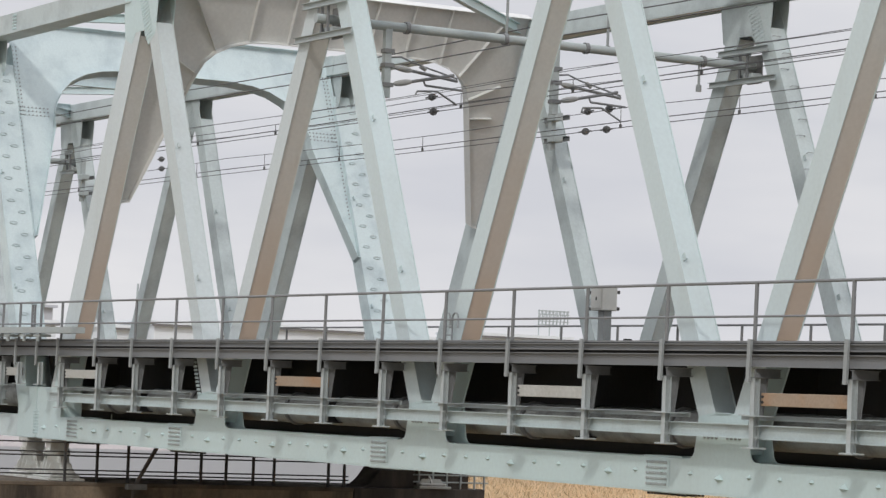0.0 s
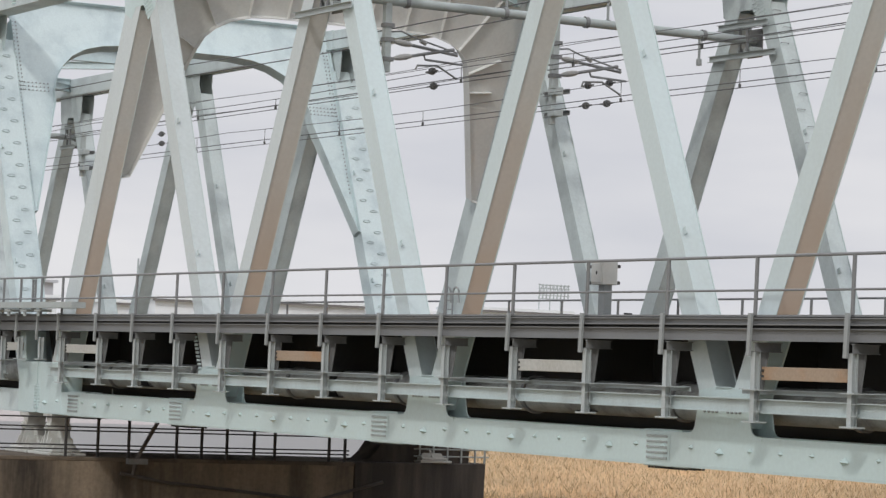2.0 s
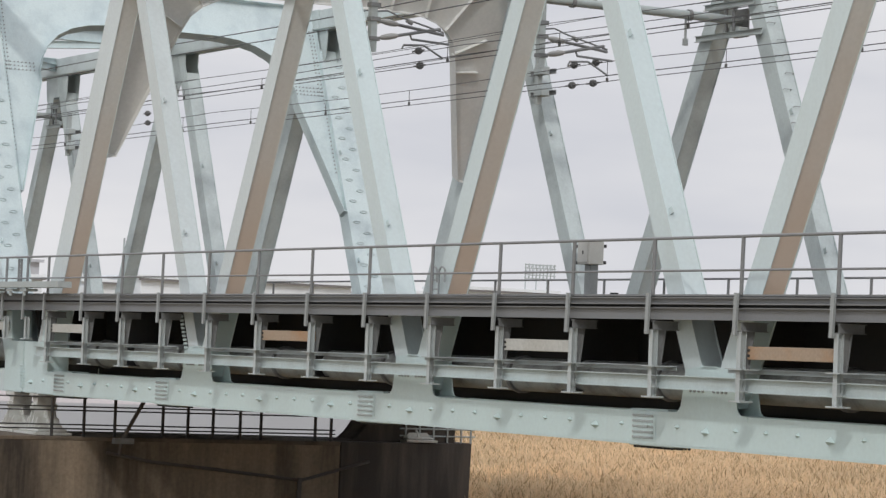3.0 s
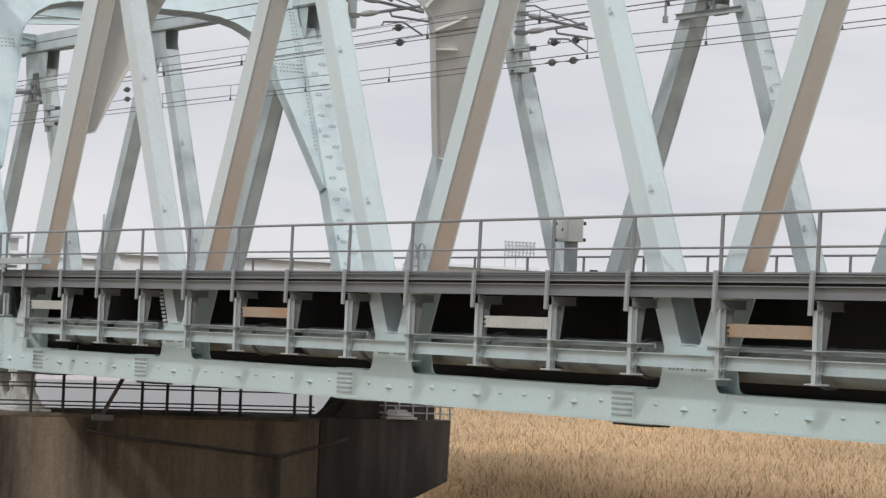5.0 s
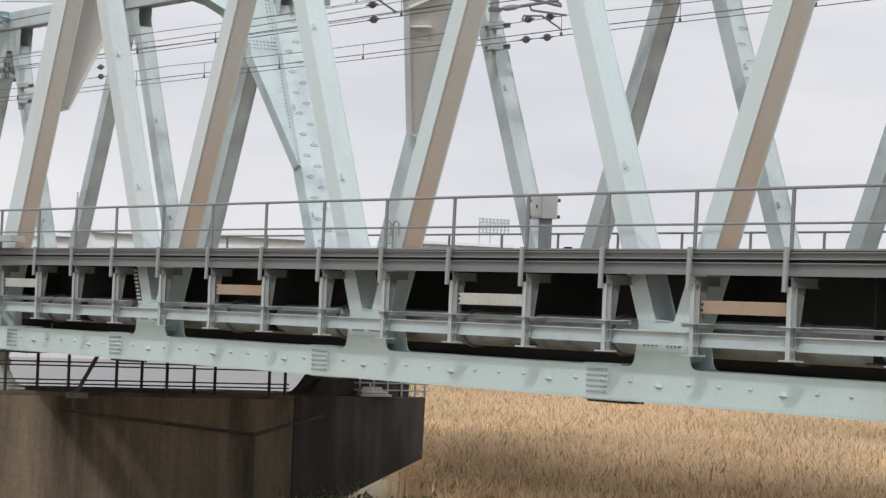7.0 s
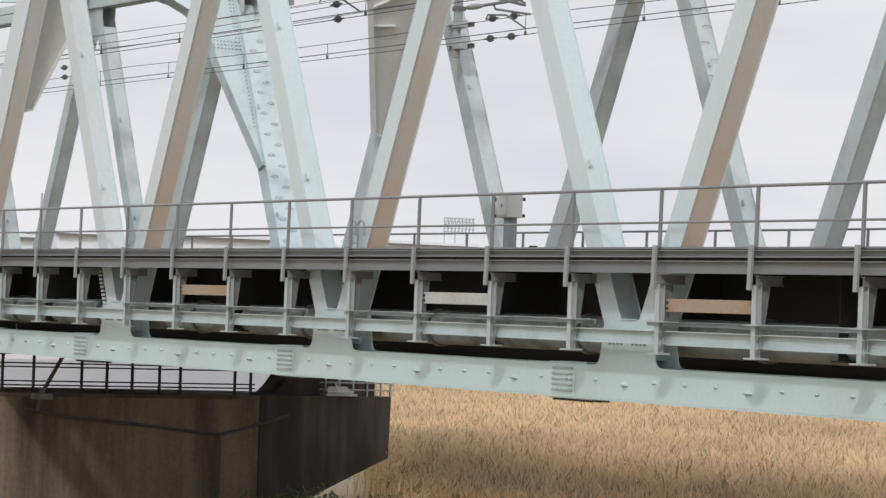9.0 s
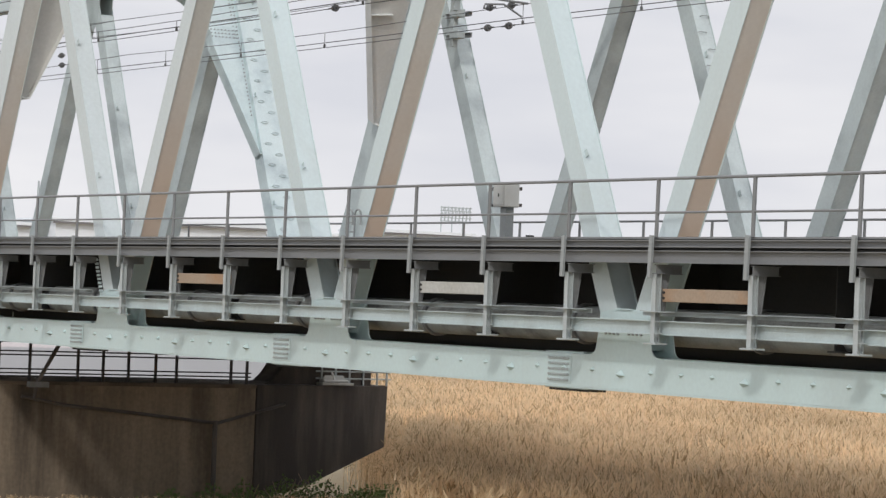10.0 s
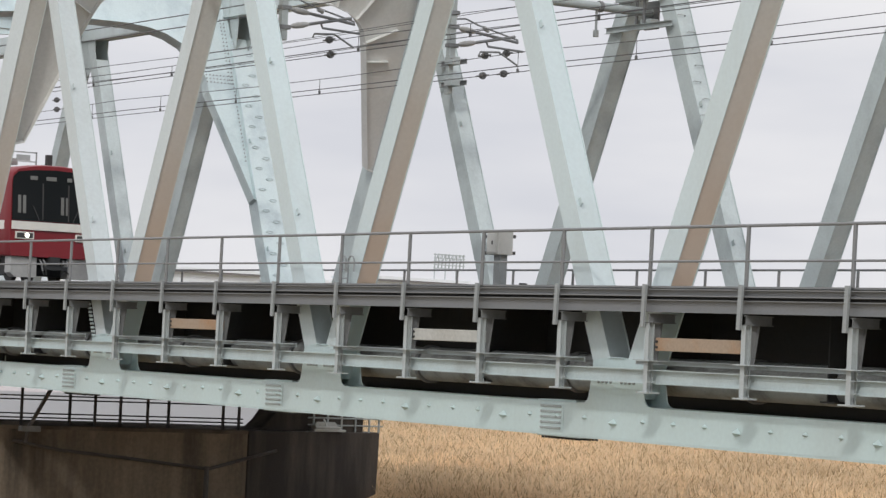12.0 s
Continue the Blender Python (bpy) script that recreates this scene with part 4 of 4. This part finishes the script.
GLASS_FAR = material("dull_far_window", (0.50, 0.52, 0.55), 0.3, grain=0.04, bump=0.0)


def building(x, y0, y1, top, floors, bays, label, mat=FACADE, deep=14.0, eaves=True):
    """A far block whose long face looks towards the eye."""
    b = thing("distant_building", label, "building", "distant buildings")
    h = top - 2.0
    sh = Shape()
    sh.box(x - deep, x, y0, y1, 1.9, top - 0.5)
    part("wall", sh, mat, b)
    sh = Shape()
    sh.box(x - deep - 0.6, x + 0.9, y0 - 0.6, y1 + 0.6, top - 0.5, top)
    roof = part("roof", sh, mat, b)
    if eaves:
        sh = Shape()
        sh.box(x + 0.02, x + 0.8, y0 - 0.4, y1 + 0.4, top - 0.85, top - 0.52)
        part("eave", sh, EAVES, roof)
    for i in range(floors - 1):
        for j in range(bays):
            yy, z = y0 + (y1 - y0) * (j + 0.5) / bays, 2.0 + h * (i + 0.45) / floors
            w = (y1 - y0) / bays * 0.30
            sh = Shape()
            sh.box(x - 0.3, x + 0.06, yy - w, yy + w, z - h / floors * 0.2, z + h / floors * 0.2)
            part("window", sh, GLASS_FAR, b)
    return b


building(-340, 143.5, 148.5, 16.4, 4, 3, "low white building with dark eaves across the river")
building(-338, 151, 159, 17.3, 4, 5, "long white warehouse with dark eaves across the river")
building(-345, 162, 171, 16.2, 4, 5, "low white shed across the river", deep=10)
building(-342, 174.2, 191, 17.8, 4, 9, "broad pale building with dark eaves across the river")
building(-346, 196, 210, 17.2, 4, 7, "pale low block across the river", eaves=False)
building(-343, 214, 232, 18.3, 4, 8, "pale block under a rooftop billboard frame")
building(-420, 152, 166, 21.3, 6, 7, "hazy grey apartment block across the river", FACADE_DIM, eaves=False)
building(-345, 128, 137, 16.7, 4, 5, "white flat-roofed building across the river")
building(-344, 110, 122, 17.0, 4, 6, "white warehouse with dark eaves across the river")
building(-350, 236, 262, 16.8, 4, 10, "pale long shed across the river", eaves=False)

# rooftop billboard frame: posts, rails and bracing
frame_sign = thing("billboard_frame", "grey steel billboard frame on a rooftop", "billboard frame")
for i in range(9):
    y = 226.4 + 0.74 * i
    sh = Shape()
    sh.bar((-344, y, 18.3 if i % 3 == 0 else 20.3), (-344, y, 22.9), 0.14, 0.14)
    part("post", sh, GALV_PALE, frame_sign)
for z in (20.3, 20.9, 21.5, 22.1, 22.7):
    sh = Shape()
    sh.bar((-344, 226.2, z), (-344, 232.6, z), 0.16, 0.12, (1, 0, 0))
    part("rail", sh, GALV_PALE, frame_sign)
for i in range(8):
    y = 226.4 + 0.74 * i
    sh = Shape()
    sh.bar((-344.3, y, 20.3), (-344.3, y + 0.74, 22.7), 0.10, 0.08, (1, 0, 0))
    part("brace", sh, GALV_PALE, frame_sign)


def mast(x, y, base, top):
    m = thing("radio_mast", "thin grey lattice radio mast far off", "mast", "radio masts")
    for dx, dy in ((-0.5, -0.5), (0.5, -0.5), (0.0, 0.5)):
        sh = Shape()
        sh.tube((x + dx, y + dy, base), (x + dx * 0.15, y + dy * 0.15, top), 0.07, 5)
        part("leg", sh, GALV_PALE, m)
    for i in range(8):
        k = i / 8
        r = 0.5 - 0.42 * k
        z = base + (top - base) * k
        sh = Shape()
        sh.path([(x - r, y - r, z), (x + r, y - r, z + 0.5), (x, y + r, z + 0.9), (x - r, y - r, z + 1.4)], 0.04, 4)
        part("lacing", sh, GALV_PALE, m)


mast(-345, 141.5, 2, 24.0)
mast(-350, 153.0, 2, 23.5)


# ---- train ----
RED = material("glossy_red_carbody", (0.20, 0.008, 0.015), 0.35, grain=0.03, scale=1, bump=0.0, dirt_shade=(0.13, 0.012, 0.02), dirt_shade_amount=0.3)
CREAM = material("white_carbody_band", (0.75, 0.73, 0.68), 0.3, grain=0.03, scale=1, bump=0.0, dirt_shade=(0.5, 0.47, 0.42), dirt_shade_amount=0.3)
BLACKGLASS = material("dark_train_glass", (0.012, 0.014, 0.015), 0.12, grain=0.02, bump=0.0, spec=0.12)
SKIRT = material("grey_skirt_paint", (0.42, 0.42, 0.41), 0.5, grain=0.05, scale=2, bump=0.0, dirt_shade=(0.15, 0.14, 0.13), dirt_shade_amount=0.5)
DIM = material("dim_cab_fitting", (0.17, 0.17, 0.16), 0.5, grain=0.1, bump=0.0)
LAMP = bpy.data.materials.new("headlight_glow")
LAMP.use_nodes = True
LAMP.node_tree.nodes["Principled BSDF"].inputs["Emission Color"].default_value = (1.0, 0.93, 0.8, 1)
LAMP.node_tree.nodes["Principled BSDF"].inputs["Emission Strength"].default_value = 6.0
RAIL = 7.98


def train_car(label, cab_end):
    """A car whose front is at x = 0 and whose floor runs back to x = -18; z = 0 is the rail's top."""
    car = thing("train_car", label, "train", "train cars")
    hw = 1.48
    prof = [(-hw + 0.06, 0.78), (-hw, 0.90), (-hw, 3.10), (-hw + 0.06, 3.30), (-hw + 0.22, 3.45), (-0.75, 3.55), (-0.3, 3.59), (0.3, 3.59), (0.75, 3.55), (hw - 0.22, 3.45), (hw - 0.06, 3.30), (hw, 3.10), (hw, 0.90), (hw - 0.06, 0.78)]
    sh = Shape()
    n = len(prof)
    rings = []
    for x, s in ((-18.0, 1.0), (-0.35, 1.0), (-0.12, 0.99), (0.0, 0.965)):
        rings.append([(x - (z - 2.0) * 0.10 * (1 if x > -1 and z > 2.0 else 0), y * s, 0.95 + (z - 0.95) * (1 if s == 1 else 0.5 + 0.5 * s)) for y, z in prof])
    vs = [p for r in rings for p in r]
    fs = [(k * n + i, k * n + (i + 1) % n, (k + 1) * n + (i + 1) % n, (k + 1) * n + i) for k in range(3) for i in range(n)]
    fs += [tuple(reversed(range(n))), tuple(range(3 * n, 4 * n))]
    sh.add(vs, fs)
    body = part("body", sh, RED, car, smooth=True)
    for s in (-1, 1):
        b = Shape()
        b.box(-18.0, -0.4, s * hw - 0.008, s * hw + 0.008, 1.58, 1.85)
        part("side_band", b, CREAM, body)
        for i in range(5):
            x = -3.4 - 3.3 * i
            b = Shape()
            b.box(x - 0.95, x + 0.95, s * hw - 0.01, s * hw + 0.01, 2.10, 2.90)
            part("side_window", b, BLACKGLASS, body)
            b = Shape()
            b.box(x + 1.05, x + 2.25, s * hw - 0.006, s * hw + 0.011, 1.05, 2.95)
            dr = part("side_door", b, RED, body)
            b = Shape()
            b.box(x + 1.2, x + 2.1, s * hw - 0.004, s * hw + 0.015, 2.10, 2.85)
            part("door_window", b, BLACKGLASS, dr)
    if cab_end:
        def face(z):
            return 0.0 - max(0.0, z - 2.0) * 0.10

        def panel(y0, y1, z0, z1, out, mat, name, parent, label=""):
            s = Shape()
            pts = [(face(z0) - 0.06, y0, z0), (face(z0) - 0.06, y1, z0), (face(z1) - 0.06, y1, z1), (face(z1) - 0.06, y0, z1)]
            s.add(pts + [(x + 0.06 + out, y, z) for x, y, z in pts], [(3, 2, 1, 0), (4, 5, 6, 7), (0, 1, 5, 4), (1, 2, 6, 5), (2, 3, 7, 6), (3, 0, 4, 7)])
            return part(name, s, mat, parent, label, bevel=0.008)
        g = Shape()
        ring = [(-1.40, 1.86), (1.40, 1.86), (1.405, 3.0), (1.37, 3.18), (1.22, 3.33), (0.7, 3.40), (0.0, 3.43), (-0.7, 3.40), (-1.22, 3.33), (-1.37, 3.18), (-1.405, 3.0)]
        m = len(ring)
        g.add([(face(z) - 0.06, y, z) for y, z in ring] + [(face(z) + 0.02, y, z) for y, z in ring],
              [tuple(reversed(range(m))), tuple(range(m, 2 * m))] + [(i, (i + 1) % m, (i + 1) % m + m, i + m) for i in range(m)])
        part("windscreen", g, BLACKGLASS, body)
        panel(-1.40, 1.40, 1.58, 1.83, 0.03, CREAM, "front_band", body)
        for y in (-0.42, 0.42):
            panel(y - 0.02, y + 0.02, 1.9, 3.0, 0.03, IRON, "pillar", body)
        for y, w in ((-0.72, 0.12), (-0.15, 0.17), (0.45, 0.08), (0.72, 0.09), (1.0, 0.06)):
            panel(y - w, y + w, 3.10, 3.22, 0.026, DIM, "destination_panel", body)
        for y, w in ((-1.18, 0.05), (-1.02, 0.05), (0.22, 0.05), (0.36, 0.03)):
            panel(y - w, y + w, 2.08, 2.62, 0.024, DIM, "cab_post", body)
        for s in (-1, 1):
            hz = panel(s * 0.98 - 0.30, s * 0.98 + 0.30, 1.30, 1.52, 0.035, CREAM, "headlight_frame", body)
            panel(s * 0.98 - 0.26, s * 0.98 + 0.26, 1.335, 1.485, 0.045, IRON, "lens", hz)
            lamp = Shape()
            lamp.tube((-0.02, s * 0.98 + 0.06, 1.41), (0.065, s * 0.98 + 0.06, 1.41), 0.065, 12)
            part("headlight", lamp, LAMP, body, "lit white headlight")
            sk = Shape()
            sk.slice([(s * 0.50, 0.16), (s * 0.50, 0.76), (s * 1.34, 0.77), (s * 1.34, 0.28), (s * 1.2, 0.16)], -0.55, -0.10)
            part("skirt", sk, SKIRT, body)
            w = Shape()
            w.path([(face(2.0) + 0.06, s * 0.55, 1.88), (face(2.4) + 0.07, s * 0.75, 2.3)], 0.014, 5)
            part("wiper", w, IRON, body)
        # dark backing box added as the shade in the gap between the skirts
        bk = Shape()
        bk.box(-1.1, -0.6, -1.25, 1.25, 0.22, 0.80)
        part("underframe_box", bk, DARK_STEEL, body)
        hose = Shape()
        for y in (-0.42, -0.3, 0.34, 0.46):
            hose.path([(-0.1, y, 0.72), (0.08, y, 0.6), (0.1, y * 0.9, 0.36), (0.0, y * 0.7, 0.26)], 0.022, 6)
        part("hose_group", hose, STEEL_DARK, body)
        cp = Shape()
        cp.box(-0.4, 0.12, -0.16, 0.16, 0.55, 0.80)
        cp.box(-0.1, 0.30, -0.34, 0.34, 0.40, 0.52)
        cp.tube((0.0, 0.3, 0.5), (0.15, 0.45, 0.3), 0.03, 6)
        part("coupler", cp, DARK_STEEL, body)
        an = Shape()
        for y0, y1, z0, z1 in ((-0.62, -0.58, 3.62, 4.08), (0.24, 0.28, 3.62, 4.08), (-0.62, 0.28, 4.04, 4.08), (-0.62, 0.28, 3.76, 3.79), (-0.4, 0.05, 3.8, 3.98)):
            an.box(-2.3, -2.27, y0, y1, z0, z1)
        part("roof_frame", an, GALV_PALE, body)
        un = Shape()
        un.box(-3.2, -2.4, -0.7, -0.3, 3.66, 3.86)
        part("roof_unit", un, SKIRT, body)
        ho = Shape()
        ho.box(-1.7, -1.5, 0.30, 0.46, 3.62, 3.98)
        part("antenna", ho, IRON, body)
    ac = Shape()
    ac.box(-11.0, -8.0, -0.85, 0.85, 3.60, 3.95)
    part("air_conditioner", ac, SKIRT, body)
    un = Shape()
    un.box(-13.0, -5.0, -1.25, 1.25, 0.30, 0.95)
    part("underframe_box", un, DARK_STEEL, body)
    for bx in (-2.6, -14.6):
        bg = Shape()
        for s in (-1, 1):
            bg.box(bx - 1.3, bx + 1.3, s * 0.98 - 0.06, s * 0.98 + 0.06, 0.35, 0.6)
        bo = part("bogie", bg, DARK_STEEL, car)
        for dx in (-1.05, 1.05):
            for s in (-1, 1):
                wh = Shape()
                wh.tube((bx + dx, s * 0.66, 0.43), (bx + dx, s * 0.79, 0.43), 0.43, 18)
                part("wheel", wh, IRON, bo)
    return car


lead = train_car("red commuter train car with white band and lit headlight", True)
tail = train_car("red commuter train car with white band, coupled behind", False)
TRACK_Y = 4.0

# ---- reeds ----
def reed_material():
    m = bpy.data.materials.new("dry_reed")
    m.use_nodes = True
    n, l = m.node_tree.nodes, m.node_tree.links
    b = n["Principled BSDF"]
    b.inputs["Roughness"].default_value = 0.8
    tr = n.new("ShaderNodeBsdfTranslucent")
    mx = n.new("ShaderNodeMixShader")
    mx.inputs[0].default_value = 0.5
    l.new(b.outputs[0], mx.inputs[1])
    l.new(tr.outputs[0], mx.inputs[2])
    l.new(mx.outputs[0], n["Material Output"].inputs["Surface"])
    geo = n.new("ShaderNodeNewGeometry")
    ramp = n.new("ShaderNodeValToRGB")
    els = ramp.color_ramp.elements
    els[0].position, els[0].color = 0.0, (0.36, 0.25, 0.13, 1)
    els[1].position, els[1].color = 1.0, (0.92, 0.74, 0.51, 1)
    e = els.new(0.36)
    e.color = (0.80, 0.605, 0.38, 1)
    l.new(geo.outputs["Random Per Island"], ramp.inputs[0])
    co = n.new("ShaderNodeTexCoord")
    ns = n.new("ShaderNodeTexNoise")
    ns.inputs["Scale"].default_value, ns.inputs["Detail"].default_value = 0.12, 4
    l.new(co.outputs["Object"], ns.inputs["Vector"])
    mr = n.new("ShaderNodeMapRange")
    mr.inputs[1].default_value, mr.inputs[2].default_value, mr.inputs[3].default_value, mr.inputs[4].default_value = 0.3, 0.7, 0.75, 1.15
    l.new(ns.outputs["Fac"], mr.inputs[0])
    sc = n.new("ShaderNodeVectorMath")
    sc.operation = "SCALE"
    l.new(ramp.outputs[0], sc.inputs[0])
    l.new(mr.outputs[0], sc.inputs["Scale"])
    l.new(sc.outputs[0], b.inputs["Base Color"])
    l.new(sc.outputs[0], tr.inputs["Color"])
    return m


REED = reed_material()


def tuft(rng, stalks=9):
    """Leaning stalks with side blades and feathery heads; triangles as (verts, faces)."""
    v, f = [], []
    for _ in range(stalks):
        bx, by = rng.normal(0, 0.28, 2)
        h = rng.uniform(2.0, 2.6)
        lx, ly = rng.normal(0, 0.09, 2) * h
        a = rng.uniform(0, math.pi)
        wx, wy = math.cos(a), math.sin(a)
        k = len(v)
        w0 = 0.012
        v += [(bx - wx * w0, by - wy * w0, 0), (bx + wx * w0, by + wy * w0, 0), (bx + lx, by + ly, h)]
        f += [(k, k + 1, k + 2)]
        for _ in range(3):
            t = rng.uniform(0.35, 0.92)
            px, py, pz = bx + lx * t, by + ly * t, h * t
            b = rng.uniform(0, 6.283)
            r = rng.uniform(0.22, 0.5)
            ex, ey, ez = px + math.cos(b) * r, py + math.sin(b) * r, pz + rng.uniform(-0.1, 0.35)
            k = len(v)
            v += [(px, py, pz - 0.016), (px, py, pz + 0.016), (ex, ey, ez)]
            f += [(k, k + 1, k + 2)]
        for q in range(5):
            hz = h - 0.40 + 0.10 * q
            b = rng.uniform(0, 6.283)
            k = len(v)
            v += [(bx + lx - math.cos(b) * 0.024, by + ly - math.sin(b) * 0.024, hz), (bx + lx + math.cos(b) * 0.024, by + ly + math.sin(b) * 0.024, hz + 0.03), (bx + lx + rng.normal(0, 0.10), by + ly + rng.normal(0, 0.10), hz + 0.26)]
            f += [(k, k + 1, k + 2)]
    return np.array(v), np.array(f)


def reeds(name, count, place, label, tall=1.0):
    rng = np.random.default_rng(7)
    kinds = [tuft(rng) for _ in range(6)]
    vs, fs, k = [], [], 0
    for i in range(count):
        x, y, s = place(rng)
        tv, tf = kinds[i % 6]
        a = rng.uniform(0, 6.283)
        c, d = math.cos(a), math.sin(a)
        hh = rng.uniform(0.82, 1.1) * tall
        p = np.stack([x + s * (tv[:, 0] * c - tv[:, 1] * d), y + s * (tv[:, 0] * d + tv[:, 1] * c), tv[:, 2] * hh], 1)
        vs.append(p)
        fs.append(tf + k)
        k += len(tv)
    vs, fs = np.concatenate(vs), np.concatenate(fs)
    me = bpy.data.meshes.new(name)
    me.vertices.add(len(vs))
    me.vertices.foreach_set("co", vs.astype(np.float32).ravel())
    me.loops.add(fs.size)
    me.loops.foreach_set("vertex_index", fs.astype(np.int32).ravel())
    me.polygons.add(len(fs))
    me.polygons.foreach_set("loop_start", np.arange(0, fs.size, 3, dtype=np.int32))
    me.update(calc_edges=True)
    me.materials.append(REED)
    return tagged(new(name, me), label, "reeds", kind="stuff")


def near_field(rng):
    """The reed bed under and beyond the bridge, as far as the slanting shore."""
    while True:
        y = 2.5 + 156 * rng.uniform(0, 1) ** 1.9
        x = rng.uniform(-75, 62)
        if y < -31.6 + 0.587 * (77.7 - x) + (2 if x > -3 else 0):
            continue
        if x > 45 and y > 60:
            continue
        return x, y, rng.uniform(0.9, 1.2) * (1 + 0.004 * y)


reeds("reed_bed", 28000, near_field, "dense dry golden reed bed on the river bank")


def near_grass(rng):
    """Short dry grass beside the pier, in front of the reeds."""
    while True:
        x, y = rng.uniform(2.4, 24), rng.uniform(-6, 22)
        if y < -26.0 + 0.587 * (77.7 - x) and not (x < 3.4 and 4 < y < 12):
            return x, y, rng.uniform(0.6, 0.9)


reeds("dry_grass", 2600, near_grass, "short dry yellow-green grass at the pier's foot", 0.22)


# ---- green shrubs at the pier's foot ----
LEAF = material("dark_green_leaf", (0.15, 0.23, 0.07), 0.6, grain=0.3, scale=8, bump=0.0, dirt_shade=(0.10, 0.14, 0.04), dirt_shade_amount=0.7)


def shrub(x, y, r, h, seed):
    rng = np.random.default_rng(seed)
    s = thing("shrub", "low leafy green shrub at the foot of the pier", "shrub", "pier shrubs")
    st = Shape()
    for i in range(9):
        a = rng.uniform(0, 6.28)
        st.tube((x, y, 0), (x + math.cos(a) * r * 0.7, y + math.sin(a) * r * 0.7, h * rng.uniform(0.5, 0.95)), 0.02, 5, 0.006)
    tagged(part("stem_cluster", st, WOOD, s), kind="stuff")
    lv = Shape()
    for i in range(700):
        a, q = rng.uniform(0, 6.28), rng.uniform(0, 1) ** 0.5
        z = h * (0.15 + 0.85 * rng.uniform(0, 1)) * (1.1 - 0.7 * q)
        p = Vector((x + math.cos(a) * r * q, y + math.sin(a) * r * q, z))
        u = Vector(rng.normal(0, 1, 3)).normalized()
        w = u.orthogonal().normalized() * 0.035
        u *= rng.uniform(0.07, 0.13)
        lv.add([p, p + u * 0.5 + w, p + u, p + u * 0.5 - w], [(0, 1, 2, 3)])
    tagged(part("foliage", lv, LEAF, s), kind="stuff")


for i, (x, y, r, h) in enumerate([(2.6, 6.2, 0.7, 0.75), (2.8, 7.4, 0.8, 0.9), (2.7, 8.6, 0.8, 1.0), (2.9, 9.8, 0.9, 1.15), (3.0, 10.9, 0.9, 1.3), (3.2, 4.9, 0.6, 0.5), (3.6, 12.0, 0.9, 0.9), (2.6, 13.0, 1.0, 0.9), (1.4, 14.4, 1.0, 0.8), (0.2, 15.8, 1.1, 0.9), (4.6, 11.0, 0.9, 0.7), (4.4, 12.8, 0.9, 0.7), (-1.5, 17.4, 1.2, 0.9)]):
    shrub(x, y, r, h, i + 3)

# ---- the spans beyond, which carry the tracks over the river ----
for k in range(1, 5):
    copy_thing(span_2, pose(-70.2 * k, 0, 0))
    copy_thing(pier, pose(-70.2 * k, 0, 0))


def motions():
    """The train runs along the near track towards the eye."""
    for car, back in ((lead, 0.0), (tail, 18.6)):
        walk(car, [(t, pose(TRAIN_X12 + SPEED * (t - 12.0) - back, TRACK_Y, RAIL)) for t in (0.0, 4.0, 8.0, 10.0, 12.0)])


TRAIN_X12, SPEED = -1.25, 22.3
motions()
